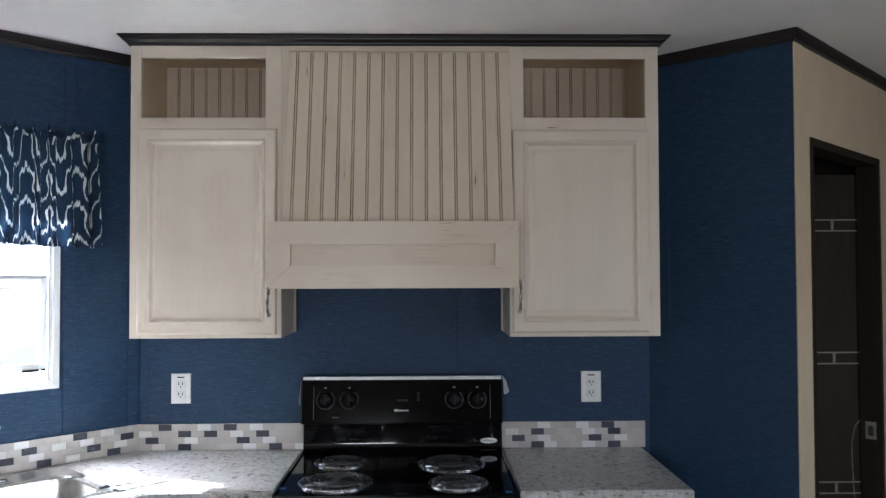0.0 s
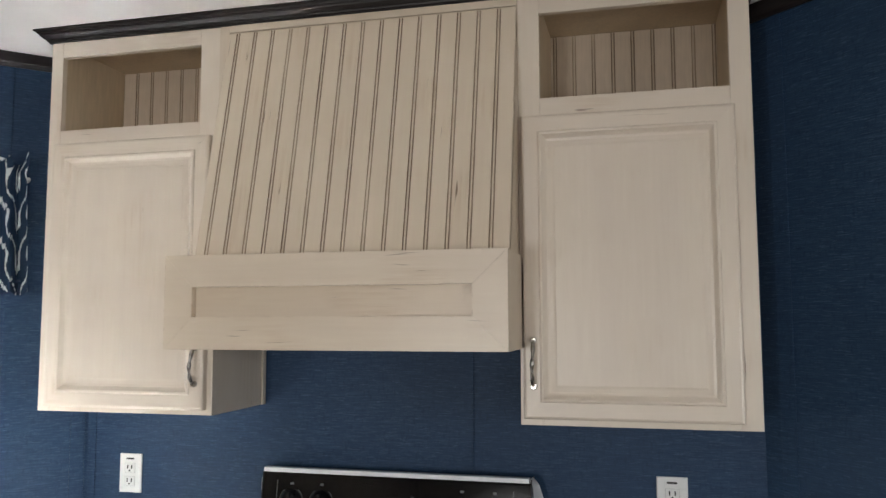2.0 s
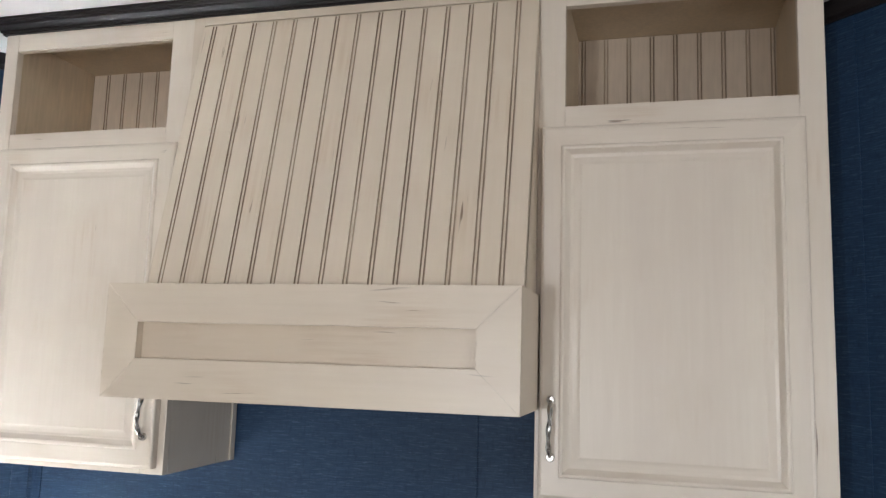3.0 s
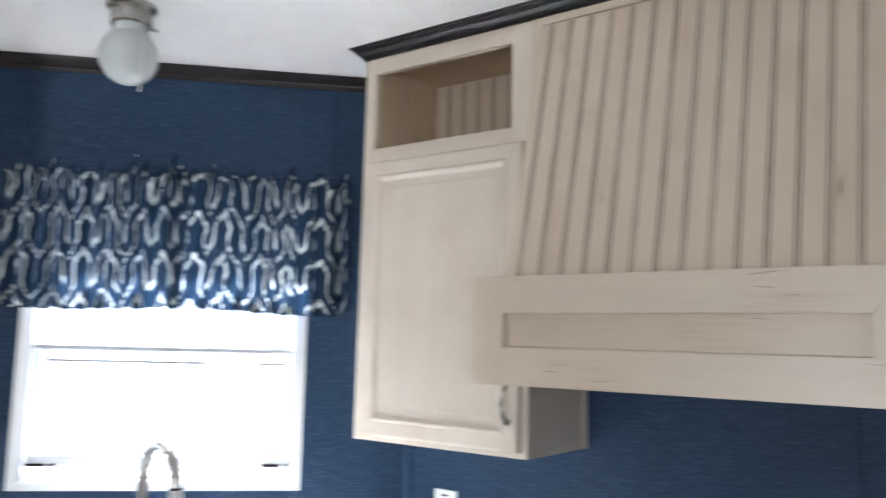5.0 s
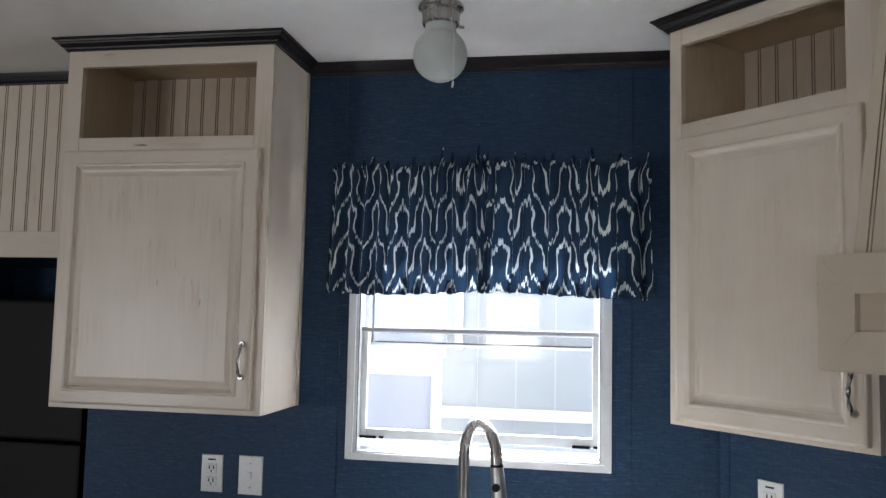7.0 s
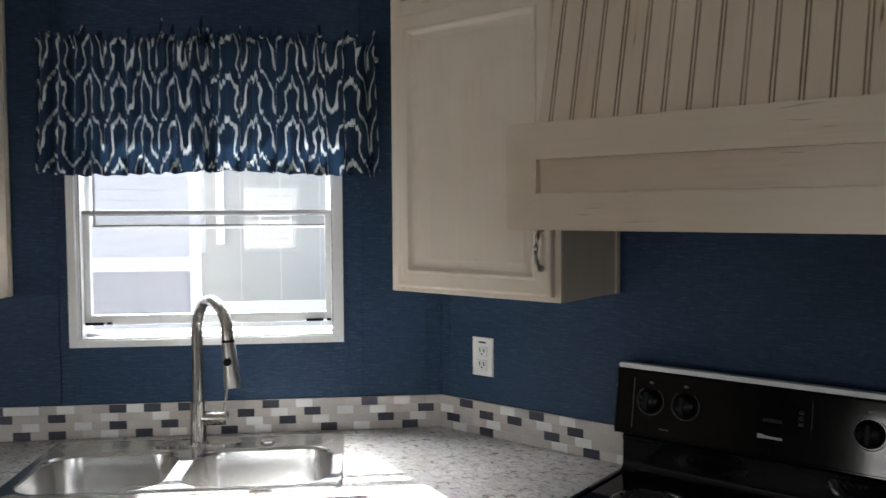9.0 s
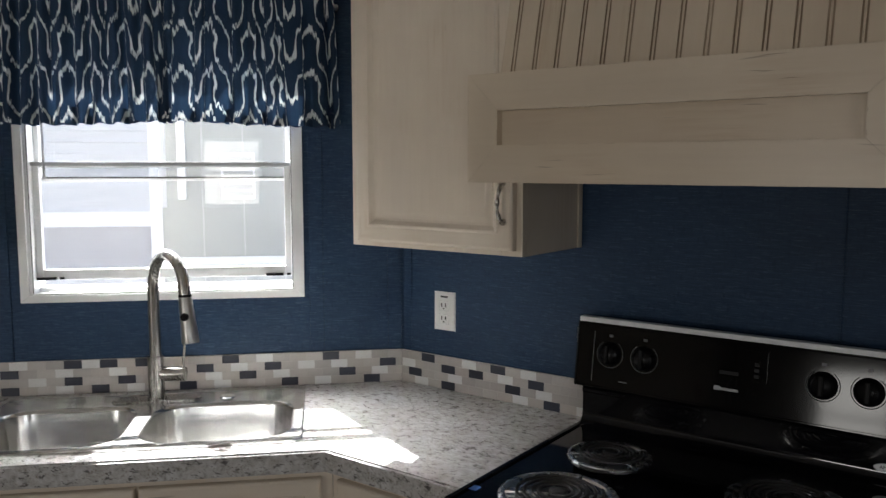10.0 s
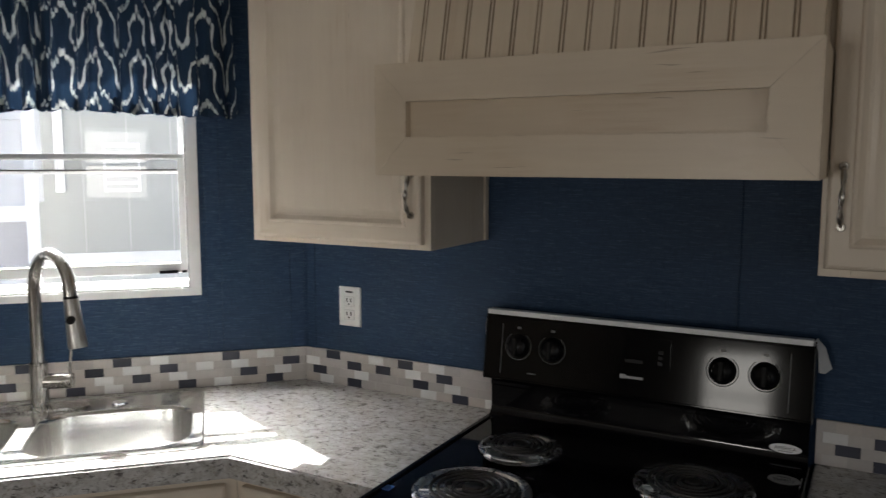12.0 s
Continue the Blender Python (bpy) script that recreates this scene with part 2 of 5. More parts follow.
def tinted(name, colors, rough, stain=0.12):
    """Alike pieces, each with a tone of its own."""
    m, n, l, b = nodes_of(name)
    oi = n.new("ShaderNodeObjectInfo")
    base = ramp(n, l, oi.outputs["Random"], [(i / max(1, len(colors) - 1), c) for i, c in enumerate(colors)])
    a = noise_of(n, l, coords(n, l), 90, 4)
    l.new(blend(n, l, ramp(n, l, a, [(0.35, 0.0), (0.7, stain)]), base, (0.25, 0.22, 0.2)), b.inputs["Base Color"])
    l.new(ramp(n, l, a, [(0.2, rough * 0.8), (0.8, rough * 1.3)]), b.inputs["Roughness"])
    return m


NAVY = wallpaper()
LAMINATE = laminate()
IKAT = ikat()
GLASS = glass()
# cubby sides and top: a tan darker than the cream fronts
TAN_WOOD = plain("tan_wood", (0.57, 0.46, 0.32), 0.6, grain=14, vary=0.08, stretch=(8, 8, 1))


def glaze():
    """Brown glaze left in the quirks of the beaded boards, rubbed off along some stretches."""
    m, n, l, b = nodes_of("brown_glaze")
    oi = n.new("ShaderNodeObjectInfo")
    shift = n.new("ShaderNodeVectorMath")
    shift.operation = "ADD"
    l.new(coords(n, l, (1, 1, 2.6)), shift.inputs[0])
    l.new(calc(n, l, "MULTIPLY", oi.outputs["Random"], 31.0), shift.inputs[1])
    a = noise_of(n, l, shift.outputs[0], 1.0, 2)
    c = noise_of(n, l, coords(n, l, (90, 90, 25)), 1.0, 3)
    f = calc(n, l, "ADD", a, calc(n, l, "MULTIPLY", calc(n, l, "SUBTRACT", c, 0.5), 0.25))
    l.new(ramp(n, l, f, [(0.32, (0.42, 0.335, 0.24)), (0.46, (0.315, 0.235, 0.16)), (0.62, (0.215, 0.15, 0.095))]), b.inputs["Base Color"])
    b.inputs["Roughness"].default_value = 0.6
    return m


GLAZE = glaze()
# cubby back planks: an even tan, darker than the cream fronts
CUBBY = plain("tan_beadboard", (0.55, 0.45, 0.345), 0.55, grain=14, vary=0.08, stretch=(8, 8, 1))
ESPRESSO = plain("espresso_wood", (0.013, 0.0095, 0.0105), 0.38, grain=40, vary=0.3, stretch=(0.4, 5, 8), spec=0.42)
CEILING = plain("ceiling_paint", (0.86, 0.85, 0.83), 0.9, grain=220, vary=0.02, bump=0.25)
TAN = plain("tan_wall_paper", (0.58, 0.47, 0.33), 0.7, grain=120, vary=0.06, bump=0.15)
ROOM = plain("room_wall_paper", (0.36, 0.325, 0.27), 0.75, grain=120, vary=0.05, bump=0.1)
FLOOR = plain("vinyl_plank", (0.26, 0.225, 0.19), 0.4, grain=18, vary=0.2, stretch=(1, 9, 1))
WHITE = plain("white_vinyl", (0.78, 0.79, 0.79), 0.38, vary=0.02, bump=0.02)
PLASTIC = plain("white_plastic", (0.80, 0.80, 0.78), 0.3, vary=0.015, bump=0.0)
SLOT = plain("dark_slot", (0.03, 0.03, 0.03), 0.6, bump=0)
ENAMEL = plain("black_enamel", (0.003, 0.003, 0.004), 0.06, grain=9, vary=0.2, bump=0.0, spec=0.32)
PANEL = plain("black_panel", (0.0025, 0.0025, 0.003), 0.075, grain=300, vary=0.2, bump=0.0, spec=0.2)
BLACK = plain("black_plastic", (0.004, 0.004, 0.005), 0.3, bump=0.02, spec=0.2)
COIL = plain("heating_coil", (0.06, 0.06, 0.062), 0.33, metal=0.55, grain=120)
CHROME = plain("chrome", (0.75, 0.76, 0.78), 0.10, metal=1.0, grain=30, vary=0.04, bump=0.03)
PAN = plain("drip_pan_chrome", (0.84, 0.85, 0.87), 0.27, metal=1.0, grain=30, vary=0.04, bump=0.03)
NICKEL = brushed("brushed_nickel", (0.46, 0.445, 0.42), 0.25, (240, 240, 8))
SATIN = brushed("satin_nickel", (0.58, 0.57, 0.55), 0.34, (240, 240, 8))
STEEL = brushed("brushed_steel", (0.68, 0.675, 0.66), 0.215, (4, 260, 260))
INLAY = plain("dull_brass_inlay", (0.23, 0.205, 0.165), 0.5, bump=0)
SHADOW_GAP = plain("shadow_gap_grey", (0.58, 0.58, 0.57), 0.45, bump=0)
GREY_MARK = plain("grey_print", (0.42, 0.43, 0.44), 0.5, bump=0)
KNOB = plain("matt_black_plastic", (0.0035, 0.0035, 0.004), 0.5, bump=0.0, spec=0.16)
PRINT = plain("dim_grey_print", (0.12, 0.123, 0.127), 0.45, bump=0)
FAINT = plain("faint_grey_print", (0.022, 0.022, 0.023), 0.5, bump=0, spec=0.15)
FILM = plain("white_film", (0.86, 0.87, 0.89), 0.22, vary=0.05)
BLUE_TAPE = plain("blue_film", (0.02, 0.09, 0.33), 0.4)
PAPER = plain("paper", (0.78, 0.77, 0.74), 0.7, bump=0.03)
GLOBE = plain("frosted_glass", (0.55, 0.58, 0.57), 0.42, vary=0.02, bump=0.0)
GROUT = plain("grout", (0.52, 0.487, 0.462), 0.7)
TILE_BEIGE = tinted("tile_beige", [(0.49, 0.45, 0.42), (0.57, 0.54, 0.515), (0.46, 0.435, 0.42), (0.56, 0.515, 0.48)], 0.3)
TILE_WHITE = tinted("tile_white", [(0.72, 0.72, 0.71), (0.80, 0.80, 0.79)], 0.28)
TILE_DARK = tinted("tile_dark", [(0.026, 0.029, 0.046), (0.046, 0.050, 0.074)], 0.34, 0.02)
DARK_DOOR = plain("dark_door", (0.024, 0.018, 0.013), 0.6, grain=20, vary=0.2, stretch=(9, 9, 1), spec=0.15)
SIDING = plain("grey_siding", (0.66, 0.66, 0.65), 0.6, grain=30, vary=0.05, stretch=(1, 1, 6))
SHED = plain("pale_siding", (0.40, 0.41, 0.39), 0.65, grain=20, vary=0.05)
SKIRT = plain("skirting_vinyl", (0.50, 0.49, 0.48), 0.6, grain=20, vary=0.05)
GRASS = plain("gravel_ground", (0.62, 0.60, 0.56), 0.95, grain=6, vary=0.3, bump=0.4)
ROOF = plain("roof_shingle", (0.10, 0.10, 0.10), 0.9, grain=20, vary=0.2)


# ---- building tools ----
def bm_new():
    return bmesh.new()


def box(bm, x0, x1, y0, y1, z0, z1, bevel=0.0, slot=0):
    x0, x1, y0, y1, z0, z1 = min(x0, x1), max(x0, x1), min(y0, y1), max(y0, y1), min(z0, z1), max(z0, z1)
    vs = [bm.verts.new(p) for p in ((x0, y0, z0), (x1, y0, z0), (x1, y1, z0), (x0, y1, z0), (x0, y0, z1), (x1, y0, z1), (x1, y1, z1), (x0, y1, z1))]
    fs = [bm.faces.new([vs[i] for i in q]) for q in ((3, 2, 1, 0), (4, 5, 6, 7), (0, 1, 5, 4), (1, 2, 6, 5), (2, 3, 7, 6), (3, 0, 4, 7))]
    for f in fs:
        f.material_index = slot
    if bevel:
        edges = list({e for f in fs for e in f.edges})
        bmesh.ops.bevel(bm, geom=edges, offset=bevel, segments=2, profile=0.6, affect="EDGES")
    return fs


def boxed(*args, **kw):
    bm = bm_new()
    box(bm, *args, **kw)
    return bm


def tube(bm, points, radius, sides=18, caps=True):
    """A round bar along points; radius may be a number or one for each point."""
    pts, sides = [Vector(p) for p in points], max(sides, 30)
    rad = radius if isinstance(radius, (list, tuple)) else [radius] * len(pts)
    rings, up = [], None
    for i, p in enumerate(pts):
        way = (pts[min(i + 1, len(pts) - 1)] - pts[max(i - 1, 0)]).normalized()
        side = up.cross(way) if up else (Vector((0, 0, 1)).cross(way) if abs(way.z) < 0.9 else Vector((1, 0, 0)).cross(way))
        side.normalize()
        up = way.cross(side)
        rings.append([bm.verts.new(p + rad[i] * (math.cos(a) * side + math.sin(a) * up)) for a in (2 * math.pi * k / sides for k in range(sides))])
    for a, b in zip(rings, rings[1:]):
        for k in range(sides):
            bm.faces.new((a[k], a[(k + 1) % sides], b[(k + 1) % sides], b[k]))
    if caps:
        bm.faces.new(rings[0][::-1]), bm.faces.new(rings[-1])
    return bm


def lathe(bm, profile, centre=(0, 0, 0), sides=32):
    """Turns a profile of (radius, height) round an upright axis."""
    cx, cy, cz = centre
    rings, sides = [], max(sides, 40)
    for r, z in profile:
        if r < 1e-5:
            rings.append([bm.verts.new((cx, cy, cz + z))])
        else:
            rings.append([bm.verts.new((cx + r * math.cos(2 * math.pi * k / sides), cy + r * math.sin(2 * math.pi * k / sides), cz + z)) for k in range(sides)])
    for a, b in zip(rings, rings[1:]):
        for k in range(sides):
            j = (k + 1) % sides
            if len(a) == 1 and len(b) > 1:
                bm.faces.new((a[0], b[k], b[j]))
            elif len(b) == 1 and len(a) > 1:
                bm.faces.new((a[k], a[j], b[0]))
            elif len(a) > 1:
                bm.faces.new((a[k], a[j], b[j], b[k]))
    return bm


def rings_front(bm, x0, x1, z0, z1, rings, rail_slot=0):
    """A framed front that faces -y: rings of (inset, y) from the outer edge to the middle, with a back.
    rail_slot: the material slot of the level members."""
    loops = []
    for inset, y in rings:
        loops.append([bm.verts.new(p) for p in ((x0 + inset, y, z0 + inset), (x1 - inset, y, z0 + inset), (x1 - inset, y, z1 - inset), (x0 + inset, y, z1 - inset))])
    for a, b in zip(loops, loops[1:]):
        for k in range(4):
            j = (k + 1) % 4
            bm.faces.new((a[k], a[j], b[j], b[k])).material_index = 0 if k % 2 else rail_slot
    bm.faces.new(loops[-1])
    bm.faces.new(loops[0][::-1])
    return bm


def sweep(bm, path, profile, closed_ends=True):
    """A moulding along a level path; profile of (out, z), out to the right of the way."""
    pts = [Vector((x, y)) for x, y in path]
    rows = []
    for i, p in enumerate(pts):
        a = (p - pts[i - 1]).normalized() if i else None
        b = (pts[i + 1] - p).normalized() if i + 1 < len(pts) else None
        na = Vector((a.y, -a.x)) if a else None
        nb = Vector((b.y, -b.x)) if b else None
        if na and nb:
            mid = (na + nb).normalized()
            mid /= max(0.2, mid.dot(na))
        else:
            mid = na or nb
        rows.append([bm.verts.new((p.x + mid.x * o, p.y + mid.y * o, z)) for o, z in profile])
    k = len(profile)
    for a, b in zip(rows, rows[1:]):
        for j in range(k):
            bm.faces.new((a[j], a[(j + 1) % k], b[(j + 1) % k], b[j]))
    bm.faces.index_update()
    if closed_ends:
        bm.faces.new(rows[0][::-1]), bm.faces.new(rows[-1])
    return bm


def mesh_of(name, bm, materials, smooth=True, angle=13):
    bmesh.ops.recalc_face_normals(bm, faces=bm.faces)
    me = bpy.data.meshes.new(name)
    bm.to_mesh(me)
    bm.free()
    for m in materials if isinstance(materials, (list, tuple)) else [materials]:
        me.materials.append(m)
    if smooth:
        me.shade_smooth()
        me.set_sharp_from_angle(angle=radians(angle))
    return me


def part(name, bm, material, parent, label="", at=None, smooth=True, angle=13):
    ob = new(name, mesh_of(name, bm, material, smooth, angle))
    ob.parent = parent
    if at is not None:
        ob.matrix_basis = at
    return tagged(ob, label)


def piece(name, me, parent, at):
    ob = new(name, me)
    ob.parent = parent
    ob.matrix_basis = at
    return ob


def thing(name, label, category, at=S, group="", kind=""):
    ob = new(name)
    ob.empty_display_size = 0.1
    ob.matrix_basis = at
    return tagged(ob, label, category, group, kind)


def whole(name, bm, material, label, category, at=S, group="", kind="", smooth=True):
    ob = new(name, mesh_of(name, bm, material, smooth))
    ob.matrix_basis = at
    return tagged(ob, label, category, group, kind)


def holed(x0, x1, z0, z1, y0, y1, holes):
    """A wall slab with rectangular openings (x0, x1, z0, z1) through it."""
    bm = bm_new()
    xs = sorted({x0, x1, *[h[0] for h in holes], *[h[1] for h in holes]})
    zs = sorted({z0, z1, *[h[2] for h in holes], *[h[3] for h in holes]})
    solid = {(i, j): not any(h[0] <= (xs[i] + xs[i + 1]) / 2 <= h[1] and h[2] <= (zs[j] + zs[j + 1]) / 2 <= h[3] for h in holes)
             for i in range(len(xs) - 1) for j in range(len(zs) - 1)}

    def quad(*ps):
        bm.faces.new([bm.verts.new(p) for p in ps])
    for (i, j), full in solid.items():
        if not full:
            continue
        a, b, c, d = xs[i], xs[i + 1], zs[j], zs[j + 1]
        quad((a, y0, c), (b, y0, c), (b, y0, d), (a, y0, d))
        quad((b, y1, c), (a, y1, c), (a, y1, d), (b, y1, d))
        if not solid.get((i - 1, j)):
            quad((a, y1, c), (a, y0, c), (a, y0, d), (a, y1, d))
        if not solid.get((i + 1, j)):
            quad((b, y0, c), (b, y1, c), (b, y1, d), (b, y0, d))
        if not solid.get((i, j - 1)):
            quad((a, y0, c), (a, y1, c), (b, y1, c), (b, y0, c))
        if not solid.get((i, j + 1)):
            quad((a, y0, d), (b, y0, d), (b, y1, d), (a, y1, d))
    bmesh.ops.remove_doubles(bm, verts=bm.verts, dist=1e-5)
    return bm


def rounded(x0, x1, y0, y1, r, steps=6):
    """Points of a rectangle with round corners."""
    out = []
    for cx, cy, a0 in ((x1 - r, y1 - r, 0), (x0 + r, y1 - r, 90), (x0 + r, y0 + r, 180), (x1 - r, y0 + r, 270)):
        for k in range(steps + 1):
            a = radians(a0 + 90 * k / steps)
            out.append((cx + r * math.cos(a), cy + r * math.sin(a)))
    return out


def sheet(bm, outer, holes, z):
    """A level sheet with holes; returns its loops of verts."""
    loops = []
    edges = []
    for pts in (outer, *holes):
        vs = [bm.verts.new((x, y, z)) for x, y in pts]
        edges += [bm.edges.new((vs[i], vs[(i + 1) % len(vs)])) for i in range(len(vs))]
        loops.append(vs)
    bmesh.ops.triangle_fill(bm, use_beauty=True, use_dissolve=False, edges=edges)
    return loops


def slab(outer, holes, z0, z1):
    """A level slab with holes through it."""
    bm = bm_new()
    top, low = sheet(bm, outer, holes, z1), sheet(bm, outer, holes, z0)
    for a, b in zip(top, low):
        for i in range(len(a)):
            j = (i + 1) % len(a)
            bm.faces.new((a[i], a[j], b[j], b[i]))
    return bm


# ---- the large structure ----
WIN = (-1.092, -0.312, 1.203, 2.035)         # the opening over the sink
NOOK = (-2.92, -1.99, 0.0, 1.80)             # the refrigerator's nook
whole("floor", boxed(-6.1, 5.6, -4.72, 0.85, -0.1, 0.0), FLOOR, "grey-brown wood-look vinyl floor", "floor", W, kind="structure")
whole("ceiling", boxed(-6.1, 5.6, -4.72, 0.10, CEIL, CEIL + 0.1), CEILING, "plain white painted ceiling", "ceiling", W, kind="structure")
whole("wall_window", holed(-6.0, 5.5, 0, CEIL, 0, 0.1, [WIN, NOOK]), NAVY, "navy blue grasscloth wall with a window over the sink", "wall", W, kind="structure")
whole("wall_corner", boxed(-1.02, 1.0, 0.0, 0.08, 0, CEIL), NAVY, "navy blue grasscloth wall across the corner behind the range", "wall", S, kind="structure")
whole("wall_partition", boxed(0.0, 0.566, 0.0, 0.08, 0, CEIL), NAVY, "dark navy blue partition wall beside the range corner", "wall", R, kind="structure")
DOOR = (0.14, 0.970, 0.0, 2.08)
whole("wall_tan", holed(0.082, 4.0, 0, CEIL, 0.0, 0.09, [DOOR]), TAN, "tan papered wall with a dark framed doorway", "wall", T, kind="structure")
# the last opening is made up and holds the added fill lamp
whole("wall_back", holed(-6.0, 5.5, 0, CEIL, -4.7, -4.6, [(-1.26, -0.74, 1.23, 1.83), (-4.50, -3.50, 0.79, 1.63), (0.75, 1.65, 1.0, 1.84)]), ROOM, "plain tan wall across the room", "wall", W, kind="structure")
whole("wall_left", boxed(-6.1, -6.0, -4.7, 0.1, 0, CEIL), ROOM, "plain tan end wall", "wall", W, kind="structure")
whole("wall_right", boxed(5.4, 5.5, -4.6, -1.9, 0, CEIL), ROOM, "plain tan end wall", "wall", W, kind="structure")
nook = bm_new()
box(nook, NOOK[0] - 0.05, NOOK[0], 0.1, 0.85, 0, 1.86), box(nook, NOOK[1], NOOK[1] + 0.05, 0.1, 0.85, 0, 1.86)
box(nook, NOOK[0], NOOK[1], 0.80, 0.85, 0, 1.86), box(nook, NOOK[0], NOOK[1], 0.1, 0.80, 1.81, 1.86)
whole("wall_nook", nook, NAVY, "dark blue refrigerator nook in the window wall", "wall", W, kind="structure")

MOULD = [(0.0, 2.397), (0.006, 2.396), (0.008, 2.408), (0.012, 2.412), (0.018, 2.424), (0.022, 2.432), (0.024, 2.439), (0.0, 2.439)]
whole("trim_window_wall", sweep(bm_new(), [(-6.0, 0), (0.0, 0)], MOULD), ESPRESSO, "dark espresso crown moulding", "trim", W, kind="structure")
whole("trim_partition", sweep(bm_new(), [(0.0, 0.0), (0.566, 0.0), (0.566, 4.0)], MOULD), ESPRESSO, "dark espresso crown moulding", "trim", R, kind="structure")


def batten(x, at, z0=1.015, z1=2.40, half=0.021):
    return whole("trim_batten", boxed(x - half, x + half, -0.004, 0.0, z0, z1, bevel=0.0015), NAVY, "flat navy batten over a wall panel seam", "trim", at, kind="structure")


batten(-0.262, W, z1=2.395)
batten(-1.155, W, z1=2.395)
batten(-0.024, W, z1=2.395)
batten(0.07, R, z0=0.0, z1=2.395)
batten(0.21, S, z1=1.8, half=0.0018)
batten(-1.0, S, z1=2.43, half=0.012)

# the wooden end strip of the partition
whole("trim_partition_end", boxed(0.5662, 0.572, -0.003, 0.0815, 0, 2.396, bevel=0.001), TAN, "tan corner strip at the partition's end", "trim", R, kind="structure")


# ---- upper cabinets ----
def handle(parent, x, z0, z1, y):
    """A bent bar pull with round feet."""
    bm = bm_new()
    mid, half = (z0 + z1) / 2, (z1 - z0) / 2
    pts, rad = [], []
    for k in range(17):
        s = -1 + k / 8
        pts.append((x + 0.0012 * math.sin(s * math.pi), y - 0.008 - 0.020 * math.cos(s * math.pi / 2) ** 0.7 if abs(s) < 1 else y - 0.006, mid + s * half))
        rad.append(0.0032 + 0.0026 * math.cos(s * math.pi * 1.5) ** 2)
    tube(bm, pts, rad, 16)
    for z in (z0, z1):
        tube(bm, [(x, y, z), (x, y - 0.004, z), (x, y - 0.010, z)], [0.0085, 0.0085, 0.0065], 14)
    return part("handle", bm, NICKEL, parent, "curved brushed nickel pull", angle=50)


def raised_door(parent, x0, x1, z0, z1, y):
    bm = bm_new()
    rings_front(bm, x0, x1, z0, z1, [(0.0, y), (0.0, y - 0.015), (0.002, y - 0.018), (0.007, y - 0.020), (0.039, y - 0.020), (0.041, y - 0.0225),
                                     (0.044, y - 0.0232), (0.047, y - 0.0225), (0.051, y - 0.018), (0.057, y - 0.0135), (0.063, y - 0.0125), (0.070, y - 0.0135), (0.078, y - 0.0155)], 1)
    return part("door", bm, [CREAM_Z, CREAM_X], parent)


def plank_mesh(width, height, bead=True, face=None):
    """One beaded board, its foot at z 0, facing -y; the two quirks beside its bead hold brown glaze."""
    bm = bm_new()
    w = width
    prof = [(0, 0, 0), (w - 0.0108, 0, 0), (w - 0.0100, 0.0022, 1), (w - 0.0084, 0.0022, 1), (w - 0.0076, 0.0004, 1), (w - 0.0054, -0.0006, 0), (w - 0.0032, 0.0004, 0), (w - 0.0024, 0.0022, 1), (w - 0.0008, 0.0022, 1), (w, 0.0, 1)] if bead else [(0, 0, 0), (w, 0, 0)]
    a = [bm.verts.new((x, y, 0)) for x, y, _ in prof]
    b = [bm.verts.new((x, y, height)) for x, y, _ in prof]
    for i in range(len(prof) - 1):
        f = bm.faces.new((a[i], a[i + 1], b[i + 1], b[i]))
        f.material_index = prof[i + 1][2]
    back = [bm.verts.new(p) for p in ((0, 0.008, 0), (w, 0.008, 0), (w, 0.008, height), (0, 0.008, height))]
    bm.faces.new(back[::-1])
    bm.faces.new((a[0], b[0], back[3], back[0])), bm.faces.new((a[-1], back[1], back[2], b[-1]))
    me = bpy.data.meshes.new("plank")
    bmesh.ops.recalc_face_normals(bm, faces=bm.faces)
    bm.to_mesh(me)
    bm.free()
    me.materials.append(face or CREAM_Z), me.materials.append(GLAZE)
    return me


def beadboard(parent, x0, x1, z0, z1, y, first, BEAD=0.0525, face=None):
    """Beaded boards between x0 and x1, a bead's middle at first."""
    me = plank_mesh(BEAD, z1 - z0, True, face)
    edge = first + 0.0052
    while edge - BEAD > x0 + 0.001:
        edge -= BEAD
    left = plank_mesh(edge - x0, z1 - z0, True, face)
    piece("plank", left, parent, pose(x0, y, z0))
    while edge + BEAD <= x1:
        piece("plank", me, parent, pose(edge, y, z0))
        edge += BEAD
    if x1 - edge > 0.003:
        piece("plank", plank_mesh(x1 - edge, z1 - z0, False, face), parent, pose(edge, y, z0))


